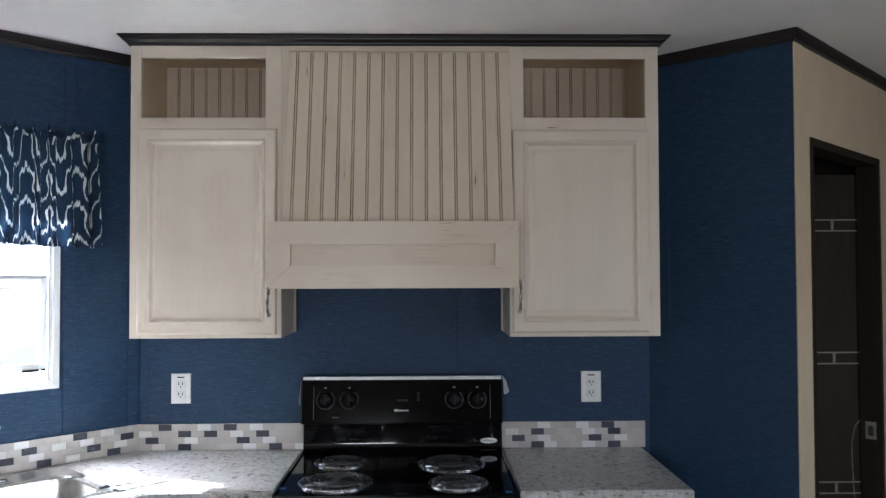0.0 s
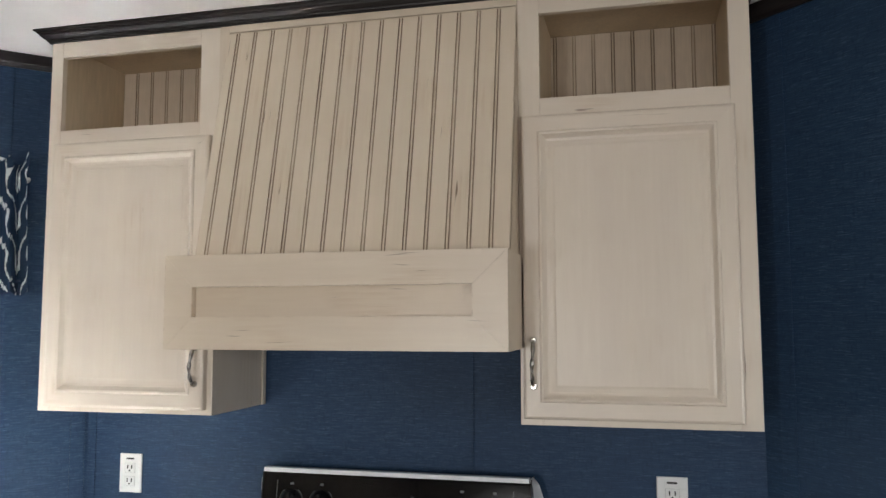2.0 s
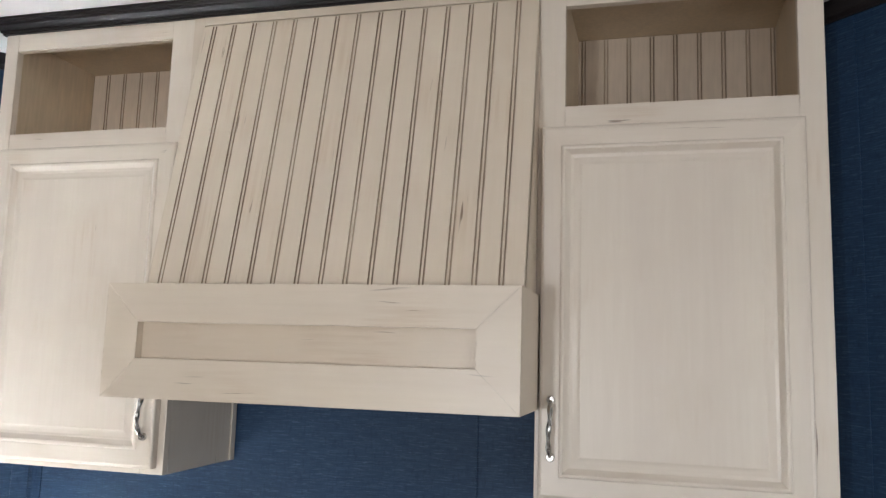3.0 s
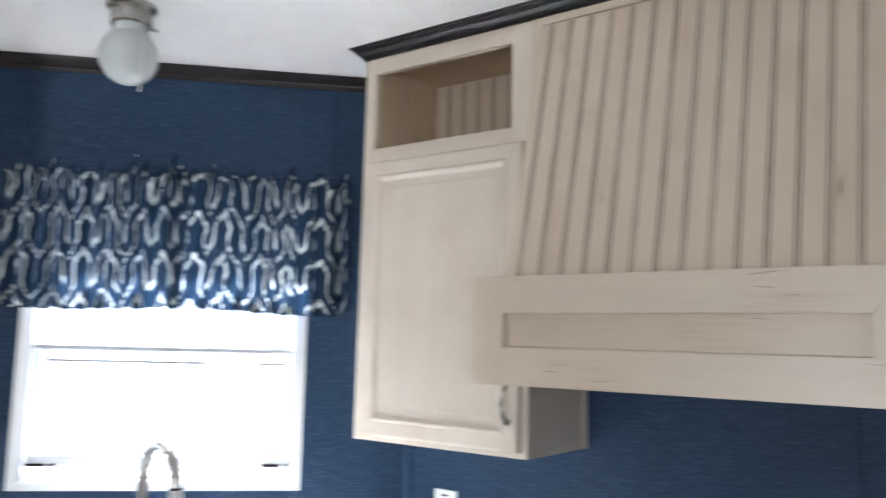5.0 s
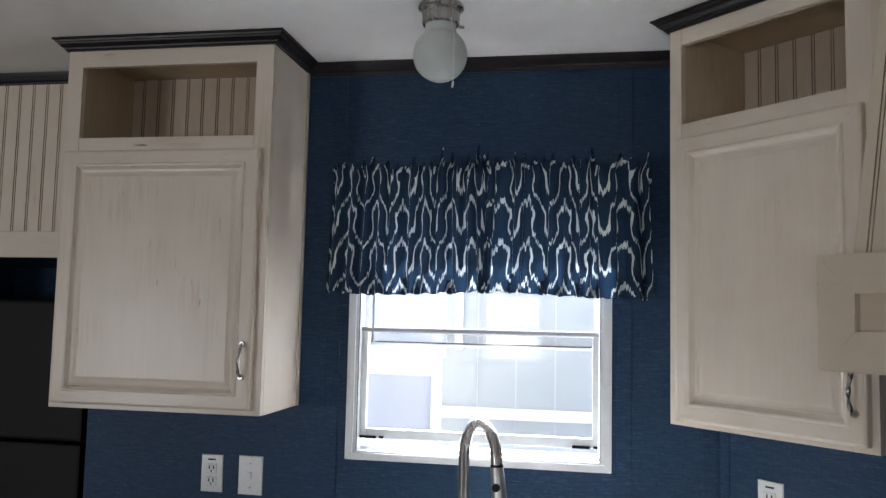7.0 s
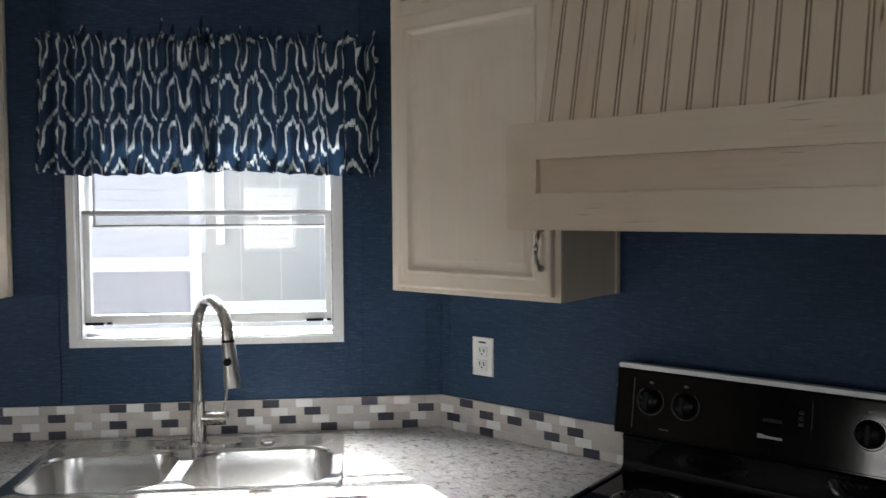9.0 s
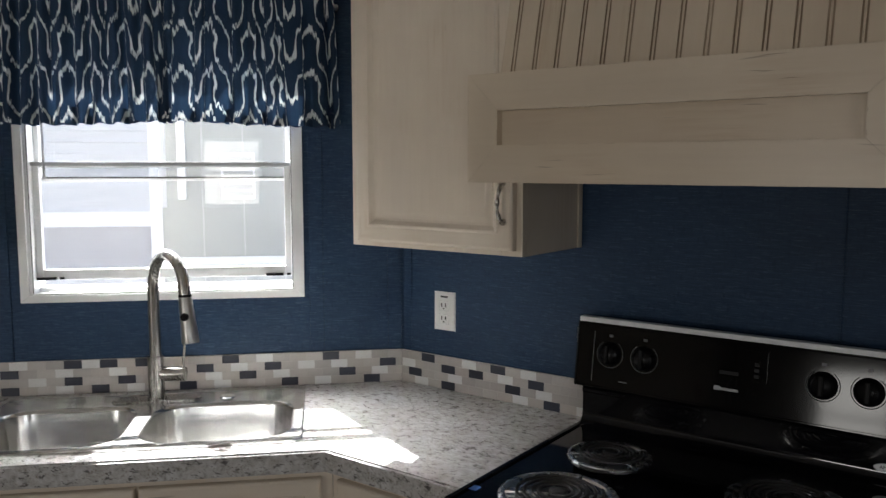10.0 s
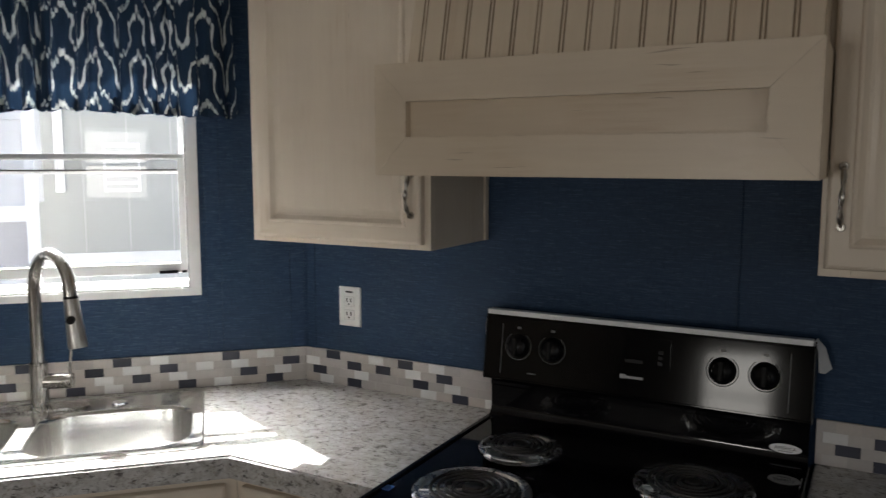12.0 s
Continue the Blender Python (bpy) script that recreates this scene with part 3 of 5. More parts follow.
def upper_cabinet(at, label, x0, x1, door, cubby, hinge, bead0, zb=1.37):
    """A wall cabinet with an open cubby above one raised-panel door. hinge: the side of the hinges."""
    cab = thing("wall_cabinet", label, "cabinet", at, group="wall cabinets of the kitchen")
    zt, y = 2.412, -0.300
    for a in (x0, x1 - 0.014):
        part("side_panel", boxed(a, a + 0.014, y + 0.019, -0.002, zb, zt), CREAM_Z, cab)
    bm = bm_new()
    box(bm, x0 + 0.014, x1 - 0.014, y + 0.019, -0.002, zb + 0.012, zb + 0.026)
    part("bottom", bm, CREAM_X, cab)
    bm = bm_new()
    box(bm, x0 + 0.014, x1 - 0.014, y + 0.019, -0.002, cubby[2] - 0.014, cubby[2] - 0.001)
    part("shelf", bm, CREAM_X, cab)
    bm = bm_new()
    box(bm, x0 + 0.014, x1 - 0.014, y + 0.019, -0.002, zt - 0.012, zt - 0.001)
    part("top", bm, TAN_WOOD, cab, "tan cubby top")
    for a in (x0 - 0.0045, x1):
        part("scribe_strip", boxed(a, a + 0.0045, -0.022, -0.002, zb, zt - 0.006, bevel=0.001), CREAM_Z, cab)
    # face frame: stiles and rails
    stiles = [(x0, cubby[0]), (cubby[1], x1)]
    for a, b in stiles:
        part("stile", boxed(a, b, y, y + 0.019, zb, zt, bevel=0.0015), CREAM_Z, cab)
    for a, b in ((zb, zb + 0.04), (door[3] - 0.03, cubby[2]), (cubby[3], zt)):
        part("rail", boxed(cubby[0], cubby[1], y + 0.0006, y + 0.019, a, b, bevel=0.001), CREAM_X, cab)
    for a, b in ((x0 + 0.0142, cubby[0] - 0.001), (cubby[1] + 0.001, x1 - 0.0142)):
        part("cubby_lining", boxed(a, b, y + 0.0195, -0.021, cubby[2] - 0.0005, zt - 0.0125), TAN_WOOD, cab, "tan cubby side")
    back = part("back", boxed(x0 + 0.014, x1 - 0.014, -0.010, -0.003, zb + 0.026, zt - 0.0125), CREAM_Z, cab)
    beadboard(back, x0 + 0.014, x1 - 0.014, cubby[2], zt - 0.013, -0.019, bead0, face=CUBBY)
    leaf = raised_door(cab, *door, y - 0.001)
    hx = door[1] - 0.024 if hinge == "left" else door[0] + 0.024
    handle(leaf, hx, 1.452 if hinge == "left" else 1.462, 1.545 if hinge == "left" else 1.568, y - 0.020)
    return cab


upper_cabinet(S, "cream distressed wall cabinet with open cubby beside the window wall", -0.953, -0.421,
              (-0.922, -0.437, 1.384, 2.108), (-0.916, -0.478, 2.150, 2.362), "left", -0.66)
upper_cabinet(S, "cream distressed wall cabinet with open cubby beside the dark partition", 0.386, 0.922,
              (0.396, 0.882, 1.386, 2.103), (0.439, 0.875, 2.150, 2.362), "right", 0.66)
upper_cabinet(W, "cream distressed wall cabinet with open cubby beside the refrigerator nook", -1.920, -1.266,
              (-1.905, -1.292, 1.360, 2.098), (-1.872, -1.319, 2.140, 2.356), "left", -1.468, 1.345)

CROWN = [(0.0, 2.405), (0.006, 2.405), (0.006, 2.409), (0.010, 2.410), (0.011, 2.4145), (0.015, 2.4155), (0.021, 2.421), (0.024, 2.423),
         (0.025, 2.4275), (0.029, 2.4285), (0.031, 2.4335), (0.036, 2.4345), (0.036, 2.4395), (0.0, 2.4395)]


def crown(at, label, path):
    """A crown moulding: a front and two mitred returns."""
    ob = thing("cabinet_crown", label, "moulding", at)
    for k, name in enumerate(("return", "front", "return")):
        bm = sweep(bm_new(), path, CROWN, False)
        n = len(CROWN)
        bm.faces.ensure_lookup_table()
        keep = set(range(k * n, (k + 1) * n))
        bmesh.ops.delete(bm, geom=[f for f in bm.faces if f.index not in keep], context="FACES")
        part(name, bm, ESPRESSO, ob)
    return ob


crown(S, "dark espresso crown moulding over the range cabinets", [(-0.954, -0.004), (-0.954, -0.301), (0.923, -0.301), (0.923, -0.004)])
crown(W, "dark espresso crown moulding over the cabinet beside the window", [(-1.921, -0.026), (-1.921, -0.301), (-1.265, -0.301), (-1.265, -0.026)])

# ---- range hood ----
hood = thing("range_hood", "cream wooden range hood with sloped beadboard front and boxed valance", "range hood", S)
HX0, HX1 = -0.392, 0.386
top_y, top_z, low_y, low_z = -0.306, 2.392, -0.449, 1.766
lean = math.degrees(math.atan2(top_y - low_y, top_z - low_z))
slope = math.hypot(top_y - low_y, top_z - low_z)
lean_m = pose(0, low_y, low_z, -lean)
chimney = part("chimney_front", boxed(HX0, HX1, 0.009, 0.018, 0, slope), HOOD_Z, hood, at=lean_m)
beadboard(chimney, HX0 + 0.001, HX1 - 0.001, 0.0, slope - 0.012, 0.0, -0.362, 0.0504, HOOD_Z)
part("side_strip", boxed(-0.4205, HX0, -0.303, -0.285, low_z, 2.4105, bevel=0.001), HOOD_Z, hood)
part("top_strip", boxed(HX0, HX1, -0.304, -0.285, 2.386, 2.411, bevel=0.001), HOOD_X, hood)


def gusset(x0, x1):
    bm = bm_new()
    pts = [(-0.284, low_z), (low_y + 0.008, low_z), (top_y + 0.012, top_z - 0.01), (-0.284, top_z - 0.01)]
    a, b = [bm.verts.new((x0, y, z)) for y, z in pts], [bm.verts.new((x1, y, z)) for y, z in pts]
    bm.faces.new(a), bm.faces.new(b[::-1])
    for i in range(4):
        j = (i + 1) % 4
        bm.faces.new((a[i], a[j], b[j], b[i]))
    return bm


part("chimney_side", gusset(HX0, HX0 + 0.012), HOOD_Z, hood)
part("chimney_side", gusset(HX1 - 0.012, HX1), HOOD_Z, hood)
BX0, BX1, BY, BZ0, BZ1 = -0.424, 0.394, -0.522, 1.548, 1.768


def mitred(bm, x0, x1, z0, z1, y, thick, inner):
    """A flat frame with mitred corners, its four members side by side; inner: (x0, x1, z0, z1) of the opening."""
    o = [(x0, z0), (x1, z0), (x1, z1), (x0, z1)]
    i = [(inner[0], inner[2]), (inner[1], inner[2]), (inner[1], inner[3]), (inner[0], inner[3])]
    for k in range(4):
        j = (k + 1) % 4
        q = [o[k], o[j], i[j], i[k]]
        cx, cz = sum(p[0] for p in q) / 4, sum(p[1] for p in q) / 4
        q = [(cx + (px - cx) * 0.9994, cz + (pz - cz) * 0.9976) for px, pz in q]
        f, b = [bm.verts.new((px, y, pz)) for px, pz in q], [bm.verts.new((px, y + thick, pz)) for px, pz in q]
        bm.faces.new(f), bm.faces.new(b[::-1])
        for a in range(4):
            c = (a + 1) % 4
            bm.faces.new((f[a], b[a], b[c], f[c]))
    return bm


part("valance_frame", mitred(bm_new(), BX0, BX1, BZ0, BZ1, BY, 0.019, (-0.352, 0.316, 1.624, 1.693)), HOOD_X, hood)
part("valance_panel", boxed(BX0 + 0.004, BX1 - 0.004, BY + 0.0185, BY + 0.0235, BZ0 + 0.004, BZ1 - 0.004), RECESS_CREAM, hood, "recessed board in a darker, tanner cream")
part("valance_side", boxed(BX0, BX0 + 0.014, BY + 0.0193, -0.322, BZ0, BZ1, bevel=0.001), HOOD_X, hood)
part("valance_side", boxed(BX1 - 0.014, BX1, BY + 0.0193, -0.322, BZ0, BZ1, bevel=0.001), HOOD_X, hood)
part("valance_top", boxed(BX0 + 0.014, BX1 - 0.014, BY + 0.024, -0.30, BZ1 - 0.012, BZ1 - 0.001), HOOD_X, hood)
part("liner", boxed(-0.417, 0.382, -0.49, -0.004, 1.575, 1.60, bevel=0.002), BLACK, hood, "dark vent liner under the hood")

# ---- panel over the nook ----
over = thing("nook_header", "cream beadboard header panel above the refrigerator nook", "panel", W)
back = part("backing", boxed(-2.95, -1.925, -0.010, -0.001, 1.80, 2.396), CREAM_Z, over)
beadboard(back, -2.95, -1.925, 1.888, 2.396, -0.018, -2.198)
part("bottom_rail", boxed(-2.95, -1.925, -0.024, -0.011, 1.80, 1.888, bevel=0.002), CREAM_X, over)

# ---- worktops ----
DEPTH = 0.590
bend_x = -1.027 + DEPTH * (math.sqrt(2) - 1)
w_end = W @ Vector((-1.985, -0.002, 0))
w_front = W @ Vector((-1.985, -DEPTH, 0))
SINK = (-1.132, -0.300, -0.530, -0.062)      # outer rim, in the window wall's frame


def in_w(pts):
    return [tuple((W @ Vector((x, y, 0)))[:2]) for x, y in pts]


def ease(bm, z0, z1, r=0.004):
    edges = [e for e in bm.edges if len(e.link_faces) == 2 and all(v.co.z > z1 - 1e-4 for v in e.verts) and e.calc_face_angle(0) > 1.0]
    bmesh.ops.bevel(bm, geom=edges, offset=r, segments=2, affect="EDGES")
    return bm


cut = in_w(rounded(SINK[0] + 0.012, SINK[1] - 0.012, SINK[2] + 0.012, SINK[3] - 0.012, 0.03, 3))
outline = [(-1.024, -0.003), (-0.389, -0.003), (-0.389, -DEPTH), (bend_x, -DEPTH), (w_front.x, w_front.y), (w_end.x, w_end.y)]
top = whole("worktop", ease(slab(outline, [cut], 0.860, 0.914), 0.860, 0.914), LAMINATE, "grey speckled stone-look laminate worktop with a sink cut-out", "worktop", S)
turn_x = (W.inverted() @ Vector((bend_x, -DEPTH, 0))).x
part("edge_band", boxed(bend_x + 0.001, -0.3895, -DEPTH - 0.0018, -DEPTH - 0.0002, 0.861, 0.909, bevel=0.0006), LAMINATE, top, "laminate strip on the front edge")
part("edge_band", boxed(-1.985, turn_x - 0.001, -DEPTH - 0.0018, -DEPTH - 0.0002, 0.861, 0.909, bevel=0.0006), LAMINATE, top, "laminate strip on the front edge", at=W)
top = whole("worktop", ease(slab([(0.383, -0.003), (0.383, -0.618), (0.930, -0.618), (0.930, -0.003)], [], 0.860, 0.914), 0.860, 0.914), LAMINATE,
      "short grey speckled laminate worktop beside the range", "worktop", S)
part("edge_band", boxed(0.3835, 0.9295, -0.6198, -0.6182, 0.861, 0.909, bevel=0.0006), LAMINATE, top, "laminate strip on the front edge")


# ---- base cabinets ----
def base_cabinet(at, label, x0, x1, doors, mirror=False):
    cab = thing("base_cabinet", label, "cabinet", at, group="base cabinets of the kitchen")
    y = -0.548
    part("body", boxed(x0 + 0.001, x1 - 0.001, y + 0.02, -0.02, 0.10, 0.68), CREAM_Z, cab)
    part("toe_kick", boxed(x0 + 0.001, x1 - 0.001, y + 0.07, y + 0.085, 0.0, 0.10), BLACK, cab)
    part("rail", boxed(x0 + 0.001, x1 - 0.001, y, y + 0.02, 0.815, 0.858), CREAM_X, cab)
    part("rail", boxed(x0 + 0.001, x1 - 0.001, y, y + 0.02, 0.10, 0.15), CREAM_X, cab)
    for a, b in ((x0 + 0.001, x0 + 0.035), (x1 - 0.035, x1 - 0.001)):
        part("stile", boxed(a, b, y - 0.001, y + 0.019, 0.10, 0.8585, bevel=0.001), CREAM_Z, cab)
    part("inner_board", boxed(x0 + 0.035, x1 - 0.035, y + 0.012, y + 0.019, 0.15, 0.815), CREAM_Z, cab)
    w = (x1 - x0 - 0.05) / doors
    for k in range(doors):
        leaf = raised_door(cab, x0 + 0.025 + k * w + 0.004, x0 + 0.025 + (k + 1) * w - 0.004, 0.125, 0.835, y - 0.0015)
        hx = x0 + 0.025 + (k + (0.88 if k % 2 == 0 else 0.12)) * w
        handle(leaf, hx, 0.66, 0.76, y - 0.021)
    return cab


FACE = 0.548 * (math.sqrt(2) - 1)
base_cabinet(W, "cream raised-panel sink base cabinet under the window", -1.135, -FACE + 0.0005, 2)
base_cabinet(W, "cream raised-panel base cabinet beside the refrigerator nook", -1.980, -1.140, 2)
base_cabinet(S, "narrow cream raised-panel base cabinet between the sink and the range", -1.027 + FACE - 0.0005, -0.392, 1)
base_cabinet(S, "cream raised-panel base cabinet beside the partition", 0.388, 0.925, 1)

# ---- window ----
win = thing("window_1", "white vinyl single-hung window over the sink, sash slightly raised", "window", W, kind="structure")
wx0, wx1, wz0, wz1 = WIN
part("casing", mitred(bm_new(), wx0 - 0.013, wx1 + 0.013, wz0 - 0.015, wz1 + 0.015, -0.010, 0.009, (wx0 + 0.010, wx1 - 0.010, wz0 + 0.006, wz1 - 0.006)), WHITE, win)


def sash_frame(x0, x1, z0, z1, y0, y1, stile, low, high):
    bm = bm_new()
    box(bm, x0, x0 + stile, y0, y1, z0, z1, bevel=0.002), box(bm, x1 - stile, x1, y0, y1, z0, z1, bevel=0.002)
    box(bm, x0 + stile, x1 - stile, y0 + 0.001, y1 - 0.001, z0, z0 + low, bevel=0.002)
    box(bm, x0 + stile, x1 - stile, y0 + 0.001, y1 - 0.001, z1 - high, z1, bevel=0.002)
    return bm


part("window_frame", sash_frame(wx0 + 0.0005, wx1 - 0.0005, wz0 + 0.0005, wz1 - 0.0005, 0.0, 0.098, 0.022, 0.010, 0.022), WHITE, win)
part("window_sill", boxed(wx0 + 0.0225, wx1 - 0.0225, 0.040, 0.096, wz0 + 0.0107, wz0 + 0.022, bevel=0.002), WHITE, win)
lower = part("lower_sash", sash_frame(wx0 + 0.024, wx1 - 0.024, 1.250, 1.592, 0.022, 0.044, 0.018, 0.030, 0.014), WHITE, win)
upper = part("upper_sash", sash_frame(wx0 + 0.0235, wx1 - 0.0235, 1.538, wz1 - 0.0235, 0.050, 0.072, 0.014, 0.011, 0.020), WHITE, win)
part("gasket", boxed(wx0 + 0.044, wx1 - 0.044, 0.0485, 0.0505, 1.5465, 1.5505), SLOT, upper, "dark glazing gasket")
part("grey_track", boxed(wx0 + 0.0237, wx1 - 0.0237, 0.012, 0.0215, 1.583, 1.594, bevel=0.001), GREY_MARK, win, "grey meeting rail")
for x in (wx0 + 0.026, wx1 - 0.026 - 0.075):
    part("sash_latch", boxed(x, x + 0.052, 0.012, 0.024, 1.251, 1.259, bevel=0.001), BLACK, lower, "black tilt latch")
    part("sash_latch", boxed(x + 0.062, x + 0.075, 0.013, 0.024, 1.252, 1.259, bevel=0.001), BLACK, lower, "black tilt latch")
for sash, z0, z1, y in ((lower, 1.279, 1.579, 0.033), (upper, 1.548, 1.99, 0.061)):
    pane = part("pane", boxed(wx0 + 0.040, wx1 - 0.040, y - 0.001, y + 0.001, z0, z1), GLASS, sash, "clear glass pane", smooth=False)
    pane.visible_shadow = False
for x in (wx0 + 0.0190, wx1 - 0.0215):
    part("track_slot", boxed(x, x + 0.0025, -0.0012, 0.004, 1.600, wz1 - 0.024), SLOT, win, "dark gap of the sash track")
    part("track_slot", boxed(x, x + 0.0019, -0.0012, 0.004, wz0 + 0.012, 1.598), PRINT, win, "grey gap of the sash track")
wand = bm_new()
tube(wand, [(-1.030, 0.012, 1.99), (-1.031, 0.013, 1.75), (-1.032, 0.014, 1.556)], 0.0035, 8)
tube(wand, [(-1.032, 0.014, 1.556), (-1.032, 0.014, 1.548)], 0.005, 8)
part("wand", wand, GREY_MARK, win, "thin grey blind wand")

# ---- valance ----
val = thing("window_valance", "navy and white ikat valance gathered on a rod over the window", "valance", W)


def cloth(x0, x1, z0, z1, seed, u0, mid_y, gather=0.019):
    rnd = random.Random(seed)
    waves = [(rnd.uniform(35, 150), rnd.uniform(0, 6.3), rnd.uniform(0.4, 1.0)) for _ in range(6)]
    frill = [(rnd.uniform(70, 260), rnd.uniform(0, 6.3), rnd.uniform(0.4, 1.0)) for _ in range(7)]
    tucks, at = {}, 8
    while at < 292:                              # narrow folds that swallow a few centimetres of cloth
        tucks[at] = rnd.uniform(0.012, 0.05)
        at += rnd.randint(14, 44)
    bm = bm_new()
    uv = bm.loops.layers.uv.new("UVMap")
    cols, rows = 300, 48
    grid, where, run = [], {}, [0.0]
    for i in range(cols):
        step = (x1 - x0) / cols
        x = x0 + step * (i + 0.5)
        slope = gather * sum(a * f * math.cos(f * x + p) for f, p, a in waves) / 3.2
        run.append(run[-1] + step * math.sqrt(1 + slope * slope) + tucks.get(i, 0.0))
    for j in range(rows + 1):
        s = j / rows
        line = []
        for i in range(cols + 1):
            x = x0 + (x1 - x0) * i / cols
            z = z0 + (z1 - z0) * s
            w = sum(a * math.sin(f * x + p) for f, p, a in waves) / 3.2
            fr = sum(a * math.sin(f * x + p) for f, p, a in frill) / 3.5
            pocket = max(0.0, 1 - abs(s - 0.88) / 0.07)
            head = max(0.0, (s - 0.90) / 0.10)
            depth = (0.027 - 0.010 * s) * w + 0.006 * fr * (0.3 + s ** 4) - 0.010 * (1 - s)
            crease = sum((0.006 + 0.12 * t) * math.exp(-(i - k) / 7.0) for k, t in tucks.items() if 0 <= i - k < 30)
            depth = depth * (1 - 0.55 * pocket) + head * 0.026 * fr - crease * (0.5 + 0.5 * (1 - s)) * (1 - 0.6 * pocket)
            z += head * (0.062 * max(0.0, fr) - 0.008 + 0.010 * math.sin(61 * x)) - (1 - s) * 0.006 * w + 0.006 * (1 - s) * math.sin(9 * x + 1)
            flare = (1 - s) * 0.016 * (2 * i / cols - 1) + head * 0.010 * (2 * i / cols - 1)
            vert = bm.verts.new((x + flare, mid_y + depth - 0.006, z))
            where[vert] = (u0 + run[i] + 0.035 * fr * max(0.0, (s - 0.80) / 0.20), z + 0.02 * fr * head)
            line.append(vert)
        grid.append(line)
    for j in range(rows):
        for i in range(cols):
            f = bm.faces.new((grid[j][i], grid[j][i + 1], grid[j + 1][i + 1], grid[j + 1][i]))
            for loop in f.loops:
                loop[uv].uv = where[loop.vert]
    return bm


part("cloth", cloth(-1.143, -0.672, 1.702, 2.092, 4, 0.02, -0.075, 0.034), IKAT, val, angle=80)
part("cloth", cloth(-0.678, -0.203, 1.702, 2.098, 9, 0.075, -0.070, 0.025), IKAT, val, angle=80)
part("hem", cloth(-1.138, -0.21, 1.702, 1.745, 6, 0.3, -0.050), plain("navy_lining", (0.014, 0.03, 0.075), 0.9), val, "dark navy doubled hem", angle=80)
rod = bm_new()
tube(rod, [(-1.158, -0.034, 2.045), (-0.190, -0.034, 2.045)], 0.006, 10)
tube(rod, [(-1.155, -0.034, 2.045), (-1.155, -0.002, 2.045)], 0.006, 8)
tube(rod, [(-0.193, -0.034, 2.045), (-0.193, -0.002, 2.045)], 0.006, 8)
part("rod", rod, WHITE, val, "white curtain rod")

# ---- ceiling lamp ----
lamp = thing("ceiling_lamp", "brushed nickel flush ceiling lamp with a frosted glass globe, unlit", "lamp", W @ pose(-0.754, -0.44, CEIL))
part("base", lathe(bm_new(), [(0, 0), (0.058, 0), (0.060, -0.005), (0.059, -0.010), (0.054, -0.015), (0.050, -0.022), (0.0485, -0.050), (0.0455, -0.054), (0, -0.054)], sides=40), NICKEL, lamp)
part("globe", lathe(bm_new(), [(0.040, -0.048)] + [(0.0705 * math.sin(radians(a)), -0.132 + 0.0705 * math.cos(radians(a))) for a in range(36, 180, 8)] + [(0, -0.2025)], sides=40), GLOBE, lamp, "frosted white glass globe")
chain = bm_new()
chain_pts = [(0.034 + 0.012 * min(1, k / 10), -0.040 - 0.022 * min(1, k / 10), -0.050 - 0.0055 * k) for k in range(32)]
for p in chain_pts:
    bmesh.ops.create_icosphere(chain, subdivisions=1, radius=0.0021, matrix=Matrix.Translation(p))
tube(chain, [(0.046, -0.062, -0.222), (0.044, -0.062, -0.236)], 0.0028, 8)
part("pull_chain", chain, PLASTIC, lamp, "beaded pull chain")
for a in (20, 140, 260):
    s = bm_new()
    tube(s, [(0.049 * math.cos(radians(a)), 0.049 * math.sin(radians(a)), -0.052), (0.062 * math.cos(radians(a)), 0.062 * math.sin(radians(a)), -0.052)], 0.004, 8)
    part("thumb_screw", s, NICKEL, lamp)


# ---- outlets ----
def plate(bm, x0, x1, z0, z1):
    rings_front(bm, x0, x1, z0, z1, [(0, 0.0), (0, -0.003), (0.002, -0.0055), (0.006, -0.006)])


def outlet(at, x0, x1, z0, z1, label):
    ob = thing("wall_outlet", label, "outlet", at)
    bm = bm_new()
    plate(bm, x0, x1, z0, z1)
    part("cover_plate", bm, PLASTIC, ob)
    cx, cz, h = (x0 + x1) / 2, (z0 + z1) / 2, (z1 - z0)
    for s in (-1, 1):
        zc = cz - 0.004 + s * h * 0.17
        r = part("socket", boxed(cx - 0.0165, cx + 0.0165, -0.0085, -0.0055, zc - 0.0135, zc + 0.0135, bevel=0.002), PLASTIC, ob)
        # thin grey sheet whose colour stands in for shade round the socket
        part("socket_gap", boxed(cx - 0.0178, cx + 0.0178, -0.0066, -0.0056, zc - 0.0148, zc + 0.0148), SHADOW_GAP, r, "grey sheet drawn as the socket's shadow gap")
        for dx in (-0.007, 0.007):
            part("slot", boxed(cx + dx - 0.0018, cx + dx + 0.0018, -0.0095, -0.0082, zc - 0.002, zc + 0.009), SLOT, r)
        hole = bm_new()
        tube(hole, [(cx, -0.0095, zc - 0.0075), (cx, -0.0082, zc - 0.0075)], 0.0026, 8)
        part("slot", hole, SLOT, r)
    part("printed_mark", boxed(cx - 0.013, cx + 0.013, -0.0067, -0.0058, z1 - 0.017, z1 - 0.012), SLOT, ob, "small dark printed mark")
    return ob


